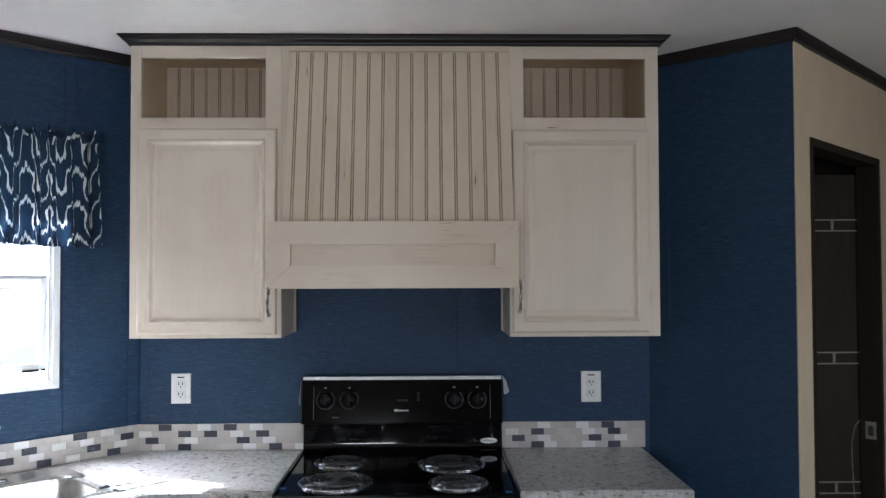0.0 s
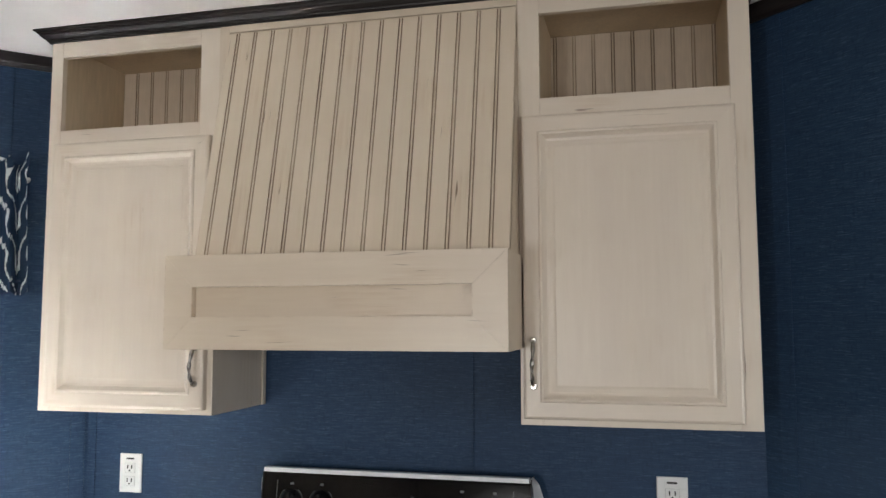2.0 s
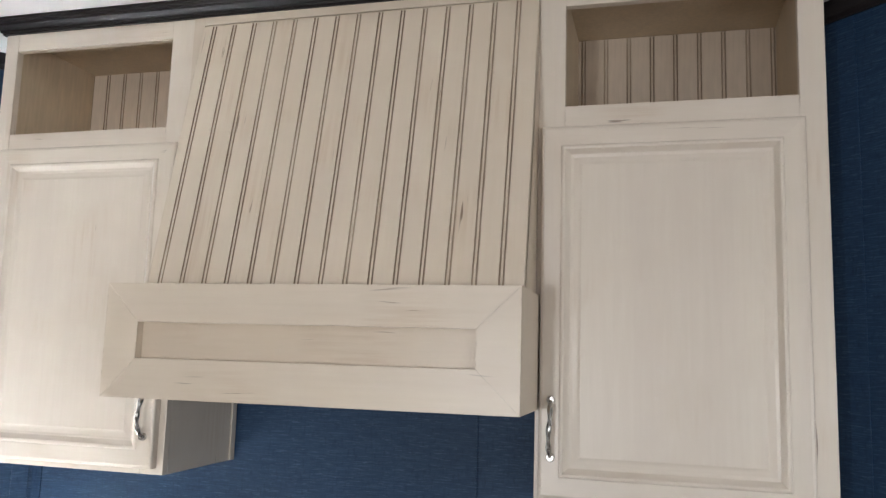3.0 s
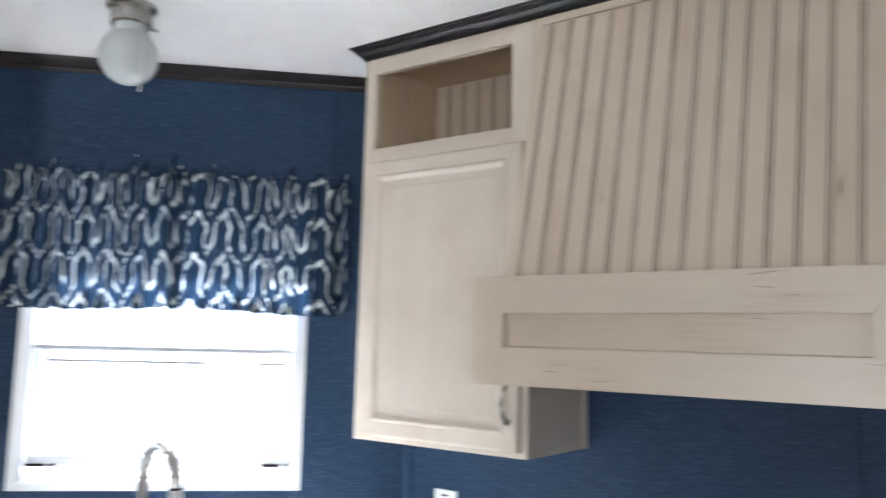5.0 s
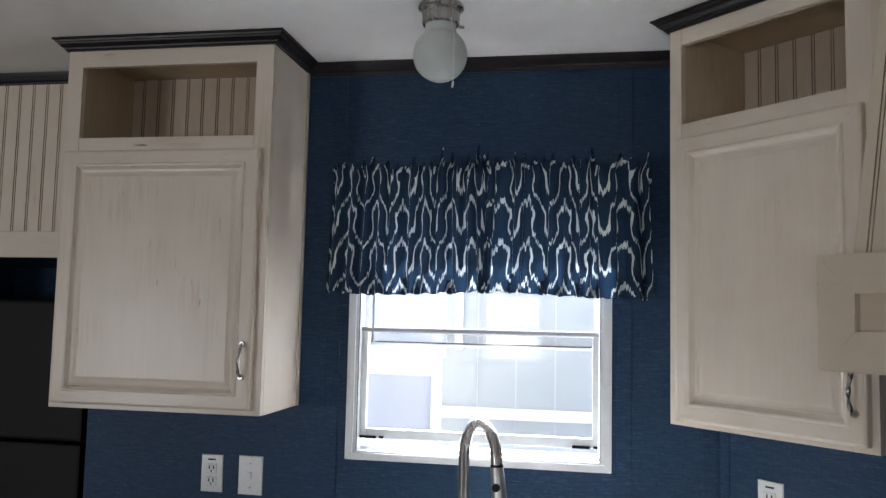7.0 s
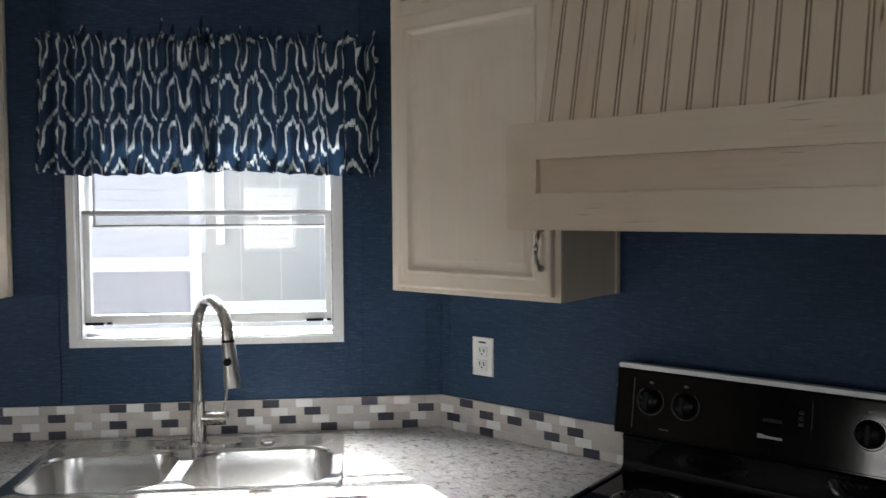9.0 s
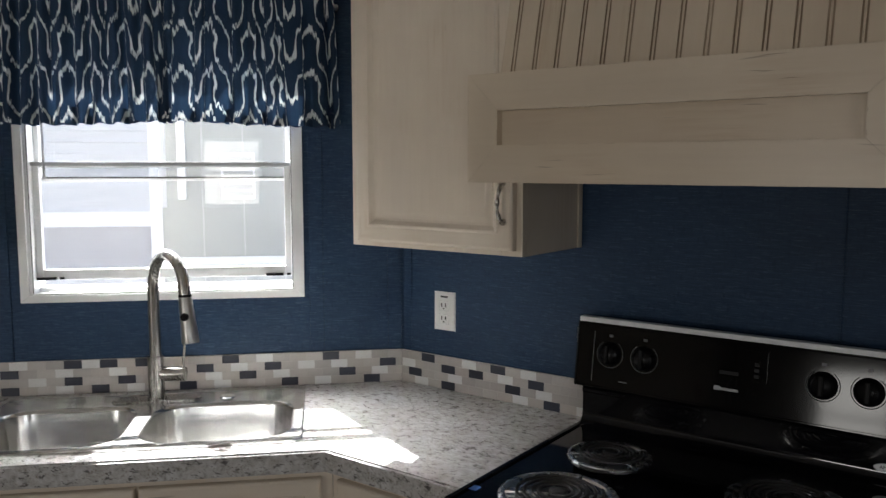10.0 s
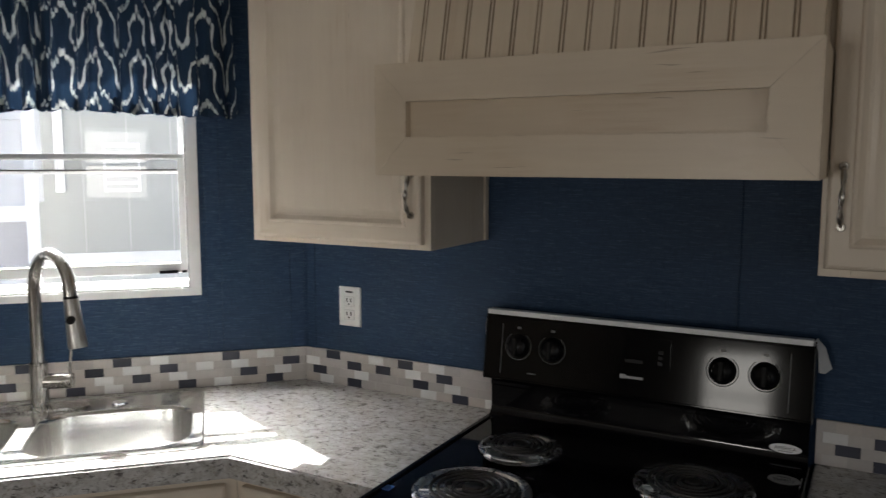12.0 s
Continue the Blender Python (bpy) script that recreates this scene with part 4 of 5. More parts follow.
outlet(S, -0.899, -0.824, 1.094, 1.210, "white double wall outlet on the blue wall beside the range")
outlet(S, 0.694, 0.772, 1.090, 1.210, "white double wall outlet on the blue wall near the partition")
outlet(W, -1.578, -1.506, 1.062, 1.178, "white double wall outlet beside a light switch")
sw = thing("light_switch", "white rocker light switch under the wall cabinet", "switch", W)
bm = bm_new()
plate(bm, -1.452, -1.372, 1.060, 1.180)
part("cover_plate", bm, PLASTIC, sw)
part("rocker", boxed(-1.417, -1.407, -0.014, -0.0055, 1.109, 1.131, bevel=0.002), PLASTIC, sw)
for z in (1.083, 1.157):
    s = bm_new()
    tube(s, [(-1.412, -0.0075, z), (-1.412, -0.0055, z)], 0.003, 10)
    part("screw", s, GREY_MARK, sw)

# ---- sink and faucet ----
sink = thing("kitchen_sink", "double-bowl stainless steel drop-in sink with a raised rim", "sink", W)
sx0, sx1, sy0, sy1 = SINK
bowls = [(-0.704, -0.328, -0.492, -0.168), (-1.104, -0.744, -0.492, -0.168)]
bm = bm_new()
holes = [rounded(*b, 0.085, 8) for b in bowls]
loops = sheet(bm, rounded(sx0 + 0.012, sx1 - 0.012, sy0 + 0.012, sy1 - 0.012, 0.022, 4), holes, 0.9165)
prev = loops[0]
for grow, z in ((0.006, 0.9200), (0.009, 0.9205), (0.012, 0.9185), (0.012, 0.9145)):
    ring = [bm.verts.new((x, y, z)) for x, y in rounded(sx0 + 0.012 - grow, sx1 - 0.012 + grow, sy0 + 0.012 - grow, sy1 - 0.012 + grow, 0.022 + grow * 0.6, 4)]
    for i in range(len(ring)):
        j = (i + 1) % len(ring)
        bm.faces.new((prev[i], prev[j], ring[j], ring[i]))
    prev = ring
part("rim", bm, STEEL, sink, angle=40)
for b in bowls:
    bm = bm_new()
    prev = None
    for inset, z, r in ((0.0, 0.9165, 0.085), (0.003, 0.913, 0.083), (0.005, 0.905, 0.082), (0.012, 0.80, 0.080), (0.020, 0.765, 0.078), (0.040, 0.750, 0.072), (0.10, 0.746, 0.05), (0.13, 0.745, 0.025)):
        ring = [bm.verts.new((x, y, z)) for x, y in rounded(b[0] + inset, b[1] - inset, b[2] + inset, b[3] - inset, r, 8)]
        if prev:
            for i in range(len(ring)):
                j = (i + 1) % len(ring)
                bm.faces.new((prev[i], prev[j], ring[j], ring[i]))
        prev = ring
    bm.faces.new(prev)
    bowl = part("bowl", bm, STEEL, sink, angle=60)
    cx, cy = (b[0] + b[1]) / 2, (b[2] + b[3]) / 2
    part("drain", lathe(bm_new(), [(0.0, 0.747), (0.03, 0.747), (0.036, 0.750), (0.044, 0.7505), (0.046, 0.746)], (cx, cy, 0), 24), CHROME, bowl, "chrome strainer drain")
cap = thing("sink_hole_cap", "small chrome cap over a spare sink hole", "cap", W)
part("disc", lathe(bm_new(), [(0.022, 0.9168), (0.022, 0.919), (0.018, 0.9215), (0, 0.9225)], (-0.521, -0.117, 0), 24), CHROME, cap)

tap = thing("kitchen_faucet", "brushed nickel gooseneck pull-down faucet with a side lever", "faucet", W @ pose(-0.717, -0.117, 0.917))
part("deck_plate", ease(slab(rounded(-0.122, 0.122, -0.028, 0.028, 0.027, 6), [], 0.0, 0.006), 0, 0.006, 0.002), NICKEL, tap)
body = part("body", lathe(bm_new(), [(0.0, 0.006), (0.027, 0.006), (0.027, 0.012), (0.0225, 0.014), (0.0225, 0.122), (0.0235, 0.124), (0.0235, 0.128), (0.015, 0.129), (0, 0.129)], sides=32), NICKEL, tap)
away = Vector((0.62, -0.78, 0))
neck = bm_new()
pts = [(0, 0, 0.125), (0, 0, 0.20), (0, 0, 0.27), (0, 0, 0.325)]
rr = 0.088
for a in range(12, 168, 12):
    k = rr * (1 - math.cos(radians(a)))
    pts.append((away.x * k, away.y * k, 0.325 + rr * 1.12 * math.sin(radians(a))))
end = Vector((away.x * rr * 1.99, away.y * rr * 1.99, 0.320))
pts.append(tuple(end))
tube(neck, pts, 0.0160, 24)
part("neck", neck, NICKEL, tap, angle=40)
tip = end + Vector((away.x * 0.022, away.y * 0.022, -0.125))
head = bm_new()
tube(head, [end, end.lerp(tip, 0.05), end.lerp(tip, 0.3), end.lerp(tip, 0.7), end.lerp(tip, 0.95), tip], [0.0165, 0.0178, 0.0188, 0.0210, 0.0232, 0.0215], 24)
spray = part("spray_head", head, SATIN, tap, angle=30)
btn = bm_new()
mid = end.lerp(tip, 0.42)
tube(btn, [mid + Vector((-0.004, -0.014, 0)), mid + Vector((-0.005, -0.024, 0.0))], [0.012, 0.010], 16)
part("button", btn, BLACK, spray, "black spray button")
ring = bm_new()
tube(ring, [end + Vector((0, 0, 0.004)), end.lerp(tip, 0.02)], 0.0176, 18)
part("joint_ring", ring, BLACK, spray, "dark joint ring")
arm = bm_new()
tube(arm, [(0.015, 0, 0.076), (0.045, -0.006, 0.076), (0.083, -0.012, 0.077)], [0.0205, 0.0205, 0.0195], 24)
lever = part("side_valve", arm, NICKEL, tap)
stem = bm_new()
tube(stem, [(0.075, -0.011, 0.088), (0.077, -0.012, 0.105), (0.082, -0.013, 0.150), (0.084, -0.013, 0.185)], [0.0055, 0.0042, 0.0036, 0.0040], 16)
part("lever", stem, NICKEL, lever)

# ---- range ----
rng = thing("electric_range", "black electric coil range with white protective film along its backguard", "range", pose(-0.003, 0, 0))
part("body", boxed(-0.378, 0.378, -0.625, -0.015, 0.03, 0.892, bevel=0.004), BLACK, rng)
top = bm_new()
box(top, -0.381, 0.381, -0.662, -0.045, 0.893, 0.919, bevel=0.006)
top = part("cooktop", top, ENAMEL, rng, "glossy black enamel cooktop")
for x in (-0.381, 0.369):
    part("cooktop_edge", boxed(x, x + 0.012, -0.660, -0.060, 0.9165, 0.924, bevel=0.003), ENAMEL, top)
od = part("oven_door", boxed(-0.372, 0.372, -0.655, -0.627, 0.20, 0.86, bevel=0.006), ENAMEL, rng)
hb = bm_new()
tube(hb, [(-0.30, -0.655, 0.80), (-0.30, -0.695, 0.80), (0.30, -0.695, 0.80), (0.30, -0.655, 0.80)], 0.011, 12)
part("handle", hb, BLACK, od)
part("window_glass", boxed(-0.24, 0.24, -0.657, -0.6555, 0.38, 0.66), PANEL, od)
part("drawer", boxed(-0.372, 0.372, -0.650, -0.627, 0.04, 0.19, bevel=0.005), BLACK, rng)


def guard_solid(x0, x1, prof, bevel=0.0):
    bm = bm_new()
    a, b = [bm.verts.new((x0, y, z)) for y, z in prof], [bm.verts.new((x1, y, z)) for y, z in prof]
    bm.faces.new(a), bm.faces.new(b[::-1])
    for i in range(len(prof)):
        j = (i + 1) % len(prof)
        bm.faces.new((a[i], a[j], b[j], b[i]))
    if bevel:
        bmesh.ops.bevel(bm, geom=list(bm.edges), offset=bevel, segments=2, affect="EDGES")
    return bm


cove = [(-0.086 + 0.030 * math.cos(radians(a)), 0.950 + 0.030 * math.sin(radians(a))) for a in range(-90, 1, 9)]
part("backguard_foot", guard_solid(-0.376, 0.376, [(-0.018, 0.905), (-0.090, 0.905), (-0.090, 0.920)] + cove + [(-0.056, 1.000), (-0.060, 1.004), (-0.060, 1.012), (-0.056, 1.016), (-0.056, 1.030), (-0.018, 1.030)]),
     ENAMEL, rng, "glossy black backguard foot", angle=30)
GUARD = [(-0.018, 1.026), (-0.092, 1.026), (-0.098, 1.032), (-0.074, 1.188), (-0.064, 1.198), (-0.018, 1.198)]
guard = part("control_panel", guard_solid(-0.379, 0.379, GUARD, 0.003), PANEL, rng, "black control panel", smooth=False)
part("end_cap", guard_solid(-0.3815, -0.3795, [(y, z) for y, z in GUARD]), BLACK, guard)
part("end_cap", guard_solid(0.3795, 0.3815, [(y, z) for y, z in GUARD]), BLACK, guard)
face_m = pose(0, -0.098, 1.032, -math.degrees(math.atan2(0.024, 0.156)))      # the tilted front, z up along it


def on_face(name, bm, mat, label="", parent=None):
    return part(name, bm, mat, parent or guard, label, at=None if parent else face_m)


film = bm_new()
box(film, -0.376, 0.376, -0.0785, -0.058, 1.1985, 1.2035, bevel=0.0015)
box(film, -0.376, 0.376, -0.0805, -0.0740, 1.191, 1.2030, bevel=0.0015)
part("protective_film", film, FILM, rng, "white protective film along the top edge")
for side, drop, wide in ((1, 0.070, 0.024), (-1, 0.105, 0.010)):
    flap = bm_new()
    prev = None
    for k in range(11):
        s = k / 10
        z = 1.2035 - drop * s - 0.004 * math.sin(3 * s)
        near = 0.372 + (0.012 + 0.004 * s) * min(1, s * 4)
        row = [flap.verts.new((side * near, -0.070 - 0.004 * math.sin(4 * s), z)), flap.verts.new((side * (near + wide * 0.5 * (0.5 + 0.5 * s)), -0.062 + 0.006 * s, z - 0.003)),
               flap.verts.new((side * (near + wide * (0.4 + 0.6 * s)), -0.050 + 0.010 * s, z + 0.006 * s))]
        if prev:
            for i in range(2):
                flap.faces.new((prev[i], prev[i + 1], row[i + 1], row[i]))
        prev = row
    bmesh.ops.solidify(flap, geom=list(flap.faces), thickness=0.0012)
    part("protective_film", flap, FILM, rng, "loose end of white protective film", angle=60)

on_face("panel_outline", boxed(-0.335, -0.3335, -0.0012, 0.001, 0.014, 0.138), PRINT)
on_face("panel_outline", boxed(0.3335, 0.335, -0.0012, 0.001, 0.014, 0.138), PRINT)
disp = on_face("display", boxed(-0.088, 0.084, -0.0014, 0.001, 0.070, 0.140, bevel=0.0004), PANEL, "dark glass clock display")
on_face("printed_mark", boxed(-0.020, 0.022, -0.0022, -0.0012, 0.079, 0.087), FAINT, "dim grey printed bar", disp)
for k in range(3):
    on_face("printed_mark", boxed(0.056, 0.066, -0.0022, -0.0012, 0.080 + 0.013 * k, 0.088 + 0.013 * k), FAINT, "dim grey printed mark", disp)
logo = bm_new()
box(logo, -0.030, -0.016, -0.0015, 0.001, 0.041, 0.051, bevel=0.0005)
box(logo, -0.0165, 0.024, -0.0014, 0.001, 0.042, 0.048, bevel=0.0005)
on_face("badge", logo, GREY_MARK, "pale grey maker's badge")
on_face("printed_mark", boxed(-0.262, -0.240, -0.0012, 0.001, 0.020, 0.0225), PRINT)
for kx in (-0.290, -0.201, 0.197, 0.285):
    zc = 0.086
    ringm = bm_new()
    arc = [(kx + 0.034 * math.cos(radians(a)), -0.0008, zc + 0.034 * math.sin(radians(a))) for a in range(-235, 56, 10)]
    tube(ringm, arc, 0.0010, 6)
    knob = on_face("knob", tube(bm_new(), [(kx, 0.0, zc), (kx, -0.003, zc), (kx, -0.005, zc), (kx, -0.010, zc), (kx, -0.015, zc), (kx, -0.019, zc), (kx, -0.022, zc), (kx, -0.0235, zc)], [0.030, 0.030, 0.0285, 0.0265, 0.0235, 0.019, 0.012, 0.004], 28), BLACK)
    on_face("dial_ring", ringm, PRINT, "grey printed dial ring", knob)
    on_face("grip", boxed(kx - 0.0055, kx + 0.0055, -0.030, -0.0225, zc - 0.022, zc + 0.022, bevel=0.002), KNOB, "", knob)
    on_face("pointer", boxed(kx - 0.0009, kx + 0.0009, -0.0306, -0.0298, zc - 0.018, zc + 0.020), FAINT, "", knob)
    on_face("printed_mark", boxed(kx - 0.005, kx + 0.005, -0.0012, 0.001, zc + 0.042, zc + 0.048), PRINT, "", knob)
oval = bm_new()
prev = [(0.033 * math.cos(2 * math.pi * k / 28), 0.0105 * math.sin(2 * math.pi * k / 28)) for k in range(28)]
f = [oval.verts.new((0.330 + x, -0.0575, 0.954 + z)) for x, z in prev]
g = [oval.verts.new((0.330 + x, -0.0562, 0.954 + z)) for x, z in prev]
oval.faces.new(f), oval.faces.new(g[::-1])
for i in range(28):
    oval.faces.new((f[i], f[(i + 1) % 28], g[(i + 1) % 28], g[i]))
sticker = part("sticker", oval, FILM, rng, "white oval paper sticker")
word = bpy.data.curves.new("writing", "FONT")
word.body, word.size, word.align_x, word.extrude = "AMERICA", 0.0105, "CENTER", 0.0002
word.materials.append(SLOT)
word_ob = new("writing", word)
word_ob.parent = sticker
word_ob.matrix_basis = pose(0.330, -0.0580, 0.9515, 90)
tagged(word_ob, "dark printed word")
part("printed_mark", boxed(0.316, 0.344, -0.0583, -0.0576, 0.9475, 0.9490), PRINT, sticker)
tape = bm_new()
box(tape, -0.3725, -0.352, -0.590, -0.568, 0.9192, 0.9203)
part("tape", tape, BLUE_TAPE, rng, "scrap of blue tape")
part("tape", boxed(0.338, 0.358, -0.650, -0.632, 0.9192, 0.9203), BLUE_TAPE, rng, "scrap of blue tape")


def burner(cx, cy, r):
    z = 0.9195
    pan = part("drip_pan", lathe(bm_new(), [(r * 1.06, 0.0), (r * 1.06, 0.003), (r * 1.03, 0.0055), (r * 0.98, 0.0062), (r * 0.93, 0.005), (r * 0.88, 0.0015), (r * 0.80, 0.0006), (r * 0.5, 0.0006), (r * 0.2, 0.0008), (0, 0.0008)], (cx, cy, z), 48), PAN, rng, "chrome drip pan")
    bm = bm_new()
    turns = 4.4 if r > 0.1 else 3.4
    n = int(turns * 30)
    pts = []
    for k in range(n + 1):
        a = 2 * math.pi * turns * k / n
        rad = r * 0.22 + (r * 0.80 - r * 0.22) * k / n
        pts.append((cx + rad * math.cos(a + cx * 9), cy + rad * math.sin(a + cx * 9), z + 0.0105))
    tube(bm, pts, 0.0036, 8)
    coil = part("coil", bm, COIL, rng, "dark spiral heating coil", angle=40)
    part("coil_cap", lathe(bm_new(), [(r * 0.17, 0.006), (r * 0.17, 0.0125), (r * 0.13, 0.0145), (0, 0.0148)], (cx, cy, z), 24), COIL, coil)
    for a in (90, 210, 330):
        s = bm_new()
        tube(s, [(cx + r * 0.15 * math.cos(radians(a)), cy + r * 0.15 * math.sin(radians(a)), z + 0.0052), (cx + r * 0.93 * math.cos(radians(a)), cy + r * 0.93 * math.sin(radians(a)), z + 0.0052)], 0.0026, 6)
        part("support", s, CHROME, coil)


burner(-0.203, -0.515, 0.114)
burner(-0.213, -0.248, 0.090)
burner(0.180, -0.278, 0.112)
burner(0.195, -0.535, 0.090)

# ---- refrigerator in the nook ----
fr = thing("refrigerator", "black two-door refrigerator standing in the dark nook", "refrigerator", W)
FRIDGE = plain("black_textured_steel", (0.005, 0.005, 0.006), 0.55, grain=200, bump=0.2, spec=0.2)
part("body", boxed(-2.80, -2.02, 0.09, 0.76, 0.02, 1.66, bevel=0.006), FRIDGE, fr)
for z0, z1 in ((0.06, 1.18), (1.19, 1.655)):
    d = part("door", boxed(-2.80, -2.02, 0.015, 0.085, z0, z1, bevel=0.01), FRIDGE, fr)

# ---- paper on the worktop ----
sheet_bm = bm_new()
g = [[sheet_bm.verts.new((-1.52 + 0.15 * i / 6 + 0.02 * j / 4, -0.43 + 0.10 * j / 4, 0.9155 + 0.0015 * math.sin(i * 1.1 + j))) for i in range(7)] for j in range(5)]
for j in range(4):
    for i in range(6):
        sheet_bm.faces.new((g[j][i], g[j][i + 1], g[j + 1][i + 1], g[j + 1][i]))
bmesh.ops.solidify(sheet_bm, geom=list(sheet_bm.faces), thickness=0.0006)
leaflet = whole("paper_leaflet", sheet_bm, PAPER, "white paper leaflet lying on the worktop", "paper", W)
for k in range(2):
    part("printed_line", boxed(-1.47 + 0.01 * k, -1.385, -0.375 - 0.025 * k, -0.371 - 0.025 * k, 0.9176, 0.9182), SLOT, leaflet)

# ---- doorway in the tan wall ----
door = thing("door_1", "black framed doorway in the tan wall", "door", T, kind="structure")
dx0, dx1, _, dz1 = DOOR
part("door_frame", mitred(bm_new(), dx0, dx1, -0.05, dz1, -0.004, 0.088, (dx0 + 0.030, dx1 - 0.030, -0.02, dz1 - 0.030)), DARK_DOOR, door, "black door frame")
strike = bm_new()
box(strike, dx1 - 0.0325, dx1 - 0.0305, 0.020, 0.062, 0.873, 0.948, bevel=0.0006)
box(strike, dx1 - 0.0335, dx1 - 0.0320, 0.030, 0.052, 0.888, 0.930, slot=1)
part("strike_plate", strike, [INLAY, SLOT], door, "dull brass strike plate")
# added box, near-black so that the opening behind the frame stays dark
dark_box = bm_new()
box(dark_box, 0.04, 0.09, 0.092, 1.00, 0, 2.3), box(dark_box, 1.10, 1.15, 0.092, 1.00, 0, 2.3)
box(dark_box, 0.04, 1.15, 1.00, 1.05, 0, 2.3), box(dark_box, 0.04, 1.15, 0.092, 1.05, 2.3, 2.36)
whole("wall_dark_box", dark_box, DARK_DOOR, "added near-black box behind the doorway", "wall", T, kind="structure")
# a dark panelled door stands ajar behind the frame
ajar = thing("panelled_door", "dark brown door with pale inlaid strips standing ajar", "door", S)
leaf = part("leaf", boxed(1.66, 1.985, 0.330, 0.362, 0.006, 2.02, bevel=0.002), DARK_DOOR, ajar)
for z in (1.821, 1.242, 0.681):
    for dz in (0.0, 0.048):
        part("inlay", boxed(1.70, 1.980, 0.3275, 0.331, z - dz - 0.0028, z - dz + 0.0028), INLAY, leaf, "pale metal inlay")
    part("inlay", boxed(1.862, 1.872, 0.3275, 0.331, z - 0.044, z - 0.004), INLAY, leaf, "pale metal inlay")
cord = bm_new()
tube(cord, [(1.985, 0.325, 0.96), (1.955, 0.325, 0.93), (1.935, 0.325, 0.86), (1.937, 0.325, 0.75), (1.945, 0.325, 0.60)], 0.0016, 6)
part("cord", cord, INLAY, leaf, "thin hanging cord")

# ---- unseen windows across the room; the third is made up for a fill lamp ----
for name, x0, x1, z0, z1 in (("window_2", -1.26, -0.74, 1.23, 1.83), ("window_3", -4.50, -3.50, 0.79, 1.63), ("window_fill", 0.75, 1.65, 1.0, 1.84)):
    rw = thing(name, "unseen white framed window across the room", "window", W, kind="structure")
    part("window_frame", sash_frame(x0 + 0.001, x1 - 0.001, z0 + 0.001, z1 - 0.001, -4.69, -4.60, 0.03, 0.03, 0.03), WHITE, rw)
    part("meeting_rail", boxed(x0 + 0.03, x1 - 0.03, -4.615, -4.605, (z0 + z1) / 2 - 0.015, (z0 + z1) / 2 + 0.015), WHITE, rw)

# ---- outside ----
whole("ground", boxed(-400, 400, 0.9, 400, -0.95, -0.75), GRASS, "pale gravel ground outside", "ground", W, kind="structure")
nb = thing("neighbour_house", "grey lap-sided mobile home next door with white trim", "house", W @ pose(0, 7.0, 0))
wall = part("wall", boxed(-14.0, -2.15, 0.02, 1.0, 1.074, 2.5), SIDING, nb)
lap = bm_new()
prof = [(0.019, 0.0), (-0.034, 0.0), (0.014, 0.129), (0.019, 0.129)]
a, b = [lap.verts.new((-14.0, y, z)) for y, z in prof], [lap.verts.new((-2.15, y, z)) for y, z in prof]
lap.faces.new(a), lap.faces.new(b[::-1])
for i in range(4):
    lap.faces.new((a[i], a[(i + 1) % 4], b[(i + 1) % 4], b[i]))
lap_me = mesh_of("lap", lap, SIDING, False)
for k in range(11):
    piece("lap", lap_me, wall, pose(0, 0, 1.075 + 0.1295 * k))
part("corner_trim", boxed(-2.149, -2.045, -0.02, 0.12, -0.75, 2.5), WHITE, nb)
part("band", boxed(-14.0, -2.150, -0.012, 0.05, 0.91, 1.074), WHITE, nb)
skirt = part("skirting", boxed(-14.0, -2.150, 0.03, 0.08, -0.75, 0.91), SKIRT, nb)
rib_me = mesh_of("rib", boxed(-14.0, -2.151, 0.022, 0.030, 0, 0.05), SKIRT, False)
for k in range(24):
    piece("rib", rib_me, skirt, pose(0, 0, -0.70 + 0.066 * k))
part("roof", guard_solid(-14.2, -1.9, [(-0.25, 2.50), (-0.25, 2.57), (0.5, 2.75), (1.25, 2.57), (1.25, 2.50)]), ROOF, nb)
sh = thing("neighbour_shed", "pale panelled outbuilding with a white window", "shed", W @ pose(0, 10.0, 0))
part("wall", boxed(-6.0, 9.0, 0.0, 3.0, -0.75, 2.5), SHED, sh)
for x in (-2.6, -2.0, -1.4, -0.8, -0.2, 0.4, 1.0, 1.6):
    part("panel_joint", boxed(x, x + 0.02, -0.008, 0.0, -0.75, 2.5), SKIRT, sh)
part("base_trim", boxed(-6.0, 9.0, -0.02, -0.001, 0.05, 0.22), WHITE, sh)
ow = part("window", boxed(-1.715, -1.219, -0.03, -0.001, 1.096, 1.796), WHITE, sh)
part("downspout", boxed(-2.345, -2.225, -0.06, -0.001, 1.096, 2.5, bevel=0.01), WHITE, sh, "white downspout")
for k in range(6):
    part("slat", boxed(-1.68, -1.25, -0.045, -0.031, 1.14 + 0.105 * k, 1.205 + 0.105 * k), SHED, ow)
part("roof", guard_solid(-6.2, 9.2, [(-0.25, 2.50), (-0.25, 2.57), (1.5, 2.9), (3.25, 2.57), (3.25, 2.50)]), ROOF, sh)

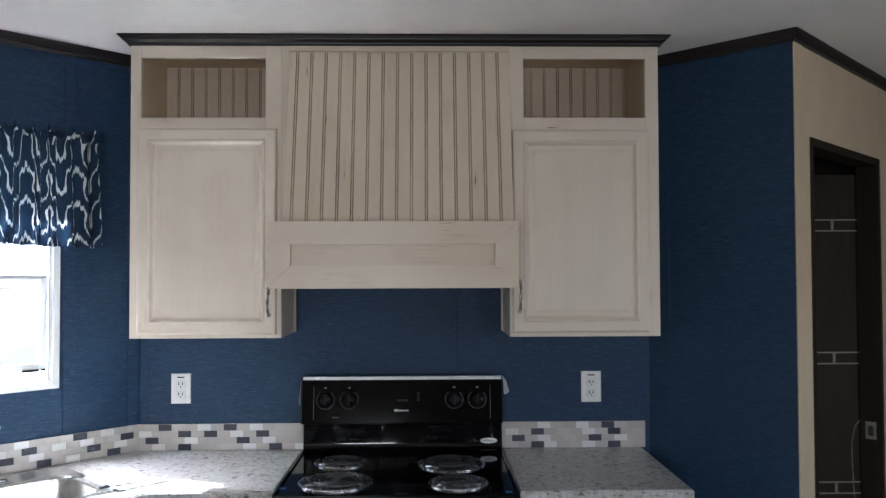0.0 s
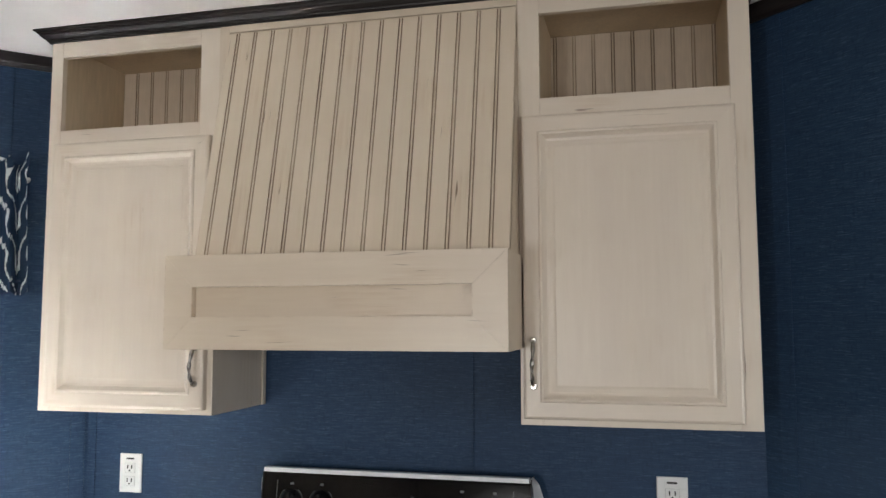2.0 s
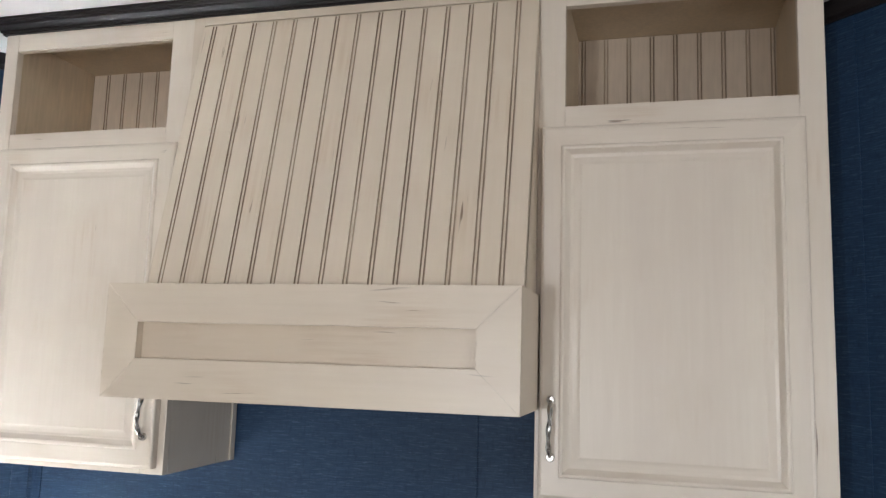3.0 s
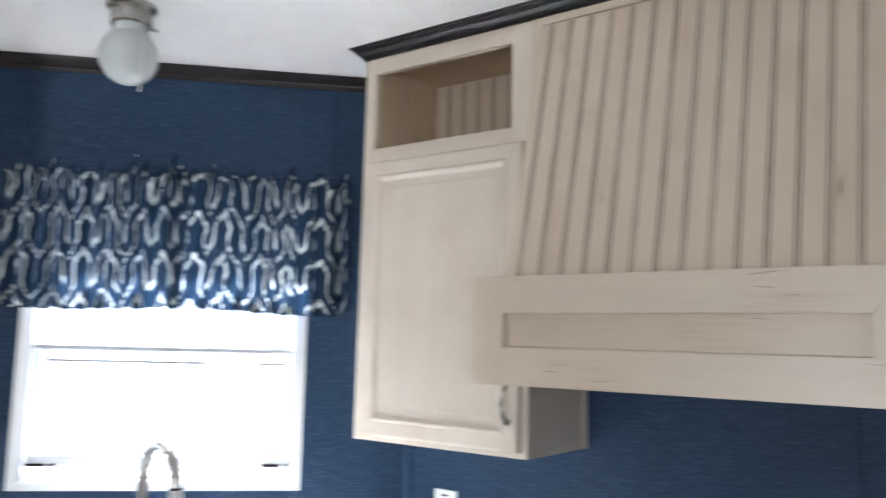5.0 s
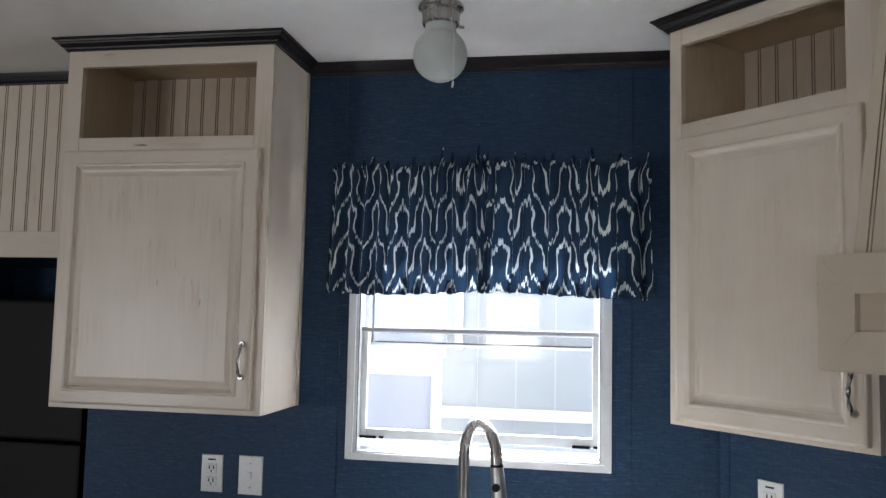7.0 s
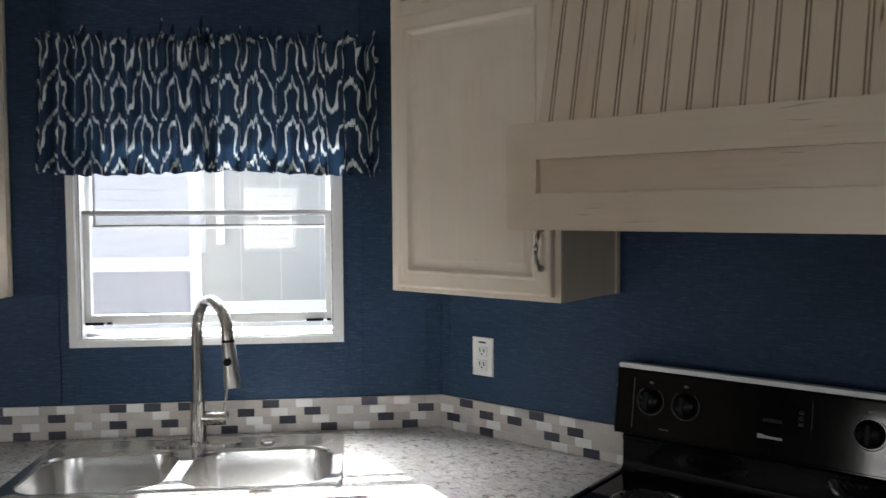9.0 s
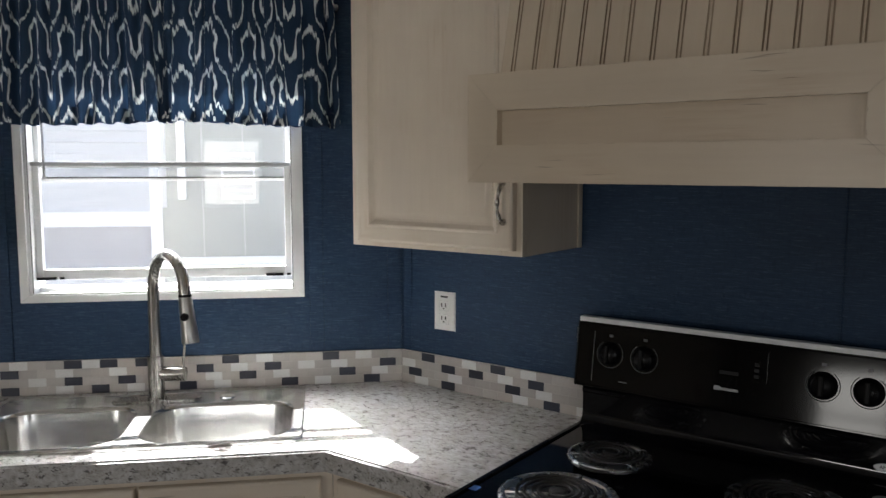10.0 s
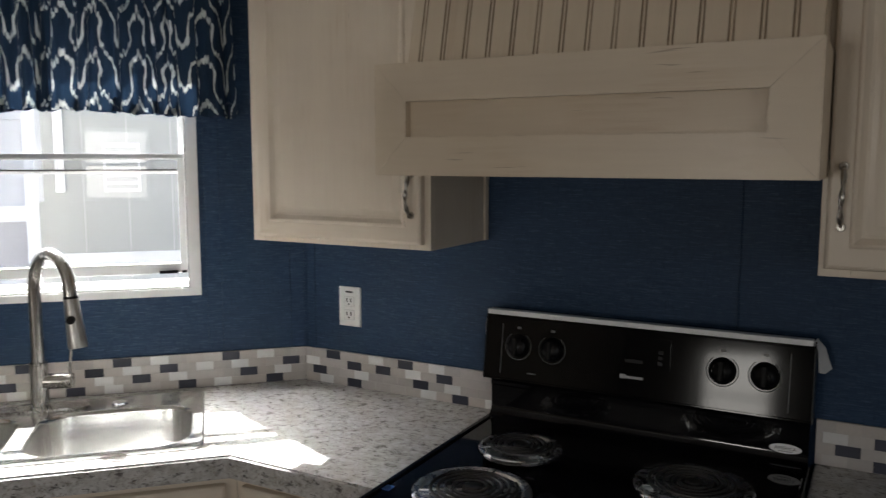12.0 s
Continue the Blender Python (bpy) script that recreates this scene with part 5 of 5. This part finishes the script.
# ---- backsplash tiles ----
TILE_W, TILE_H, GAP = 0.0500, 0.0249, 0.0004
tile_meshes = {}


def tile_mesh(w, mat):
    key = (round(w, 4), mat.name)
    if key not in tile_meshes:
        bm = bm_new()
        rings_front(bm, 0, w, 0, TILE_H - GAP, [(0, 0.0), (0, -0.0006), (0.0004, -0.0009)])
        tile_meshes[key] = mesh_of("tile", bm, mat, False)
    return tile_meshes[key]


def splash(at, x0, x1, label, starts, dark, white):
    """Running bond of four rows, top row first. starts: where tile 0 of the odd and even rows begins;
    dark, white: the numbers of the charcoal and the white tiles in each row."""
    ob = whole("backsplash", boxed(x0, x1, -0.008, -0.002, 0.9145, 1.0155), GROUT, label, "backsplash", at)
    for row in range(4):
        start = starts[row % 2]
        for k in range(math.floor((x0 - start) / TILE_W), math.ceil((x1 - start) / TILE_W)):
            a, b = max(start + k * TILE_W, x0), min(start + (k + 1) * TILE_W, x1)
            if b - a > 0.004:
                mat = TILE_DARK if k in dark[row] else TILE_WHITE if k in white[row] else TILE_BEIGE
                piece("tile", tile_mesh(b - a - GAP, mat), ob, pose(a, -0.008, 0.9152 + (3 - row) * 0.0250))
    return ob


splash(S, -1.0235, -0.388, "beige, white and charcoal mosaic backsplash behind the corner worktop", (-1.045, -1.020),
       ((2, 7), (3, 5, 9), (1, 8), (3, 10)), ((5, 9), (0, 7), (4, 10), (1, 8, 12)))
splash(S, 0.383, 0.943, "beige, white and charcoal mosaic backsplash beside the partition", (0.372, 0.3465),
       ((8,), (3, 9), (1, 7), (3, 9)), ((3, 6), (1, 7), (3, 9), (4, 7)))
splash(W, -1.985, -0.0035, "beige, white and charcoal mosaic backsplash along the sink", (-0.997, -1.022),
       ((-16, -7, 0, 2, 4, 9, 15), (-18, -13, -11, -6, -3, 8, 12, 19), (-14, -8, 0, 3, 10, 16), (-17, -12, -5, -3, 2, 7, 13, 18)),
       ((-19, -6, -5, -3, 1, 11, 17), (-15, 0, 3, 10, 14, 16), (-17, -12, -10, -5, -2, 8, 12, 18), (-14, -7, 0, 4, 9, 15)))
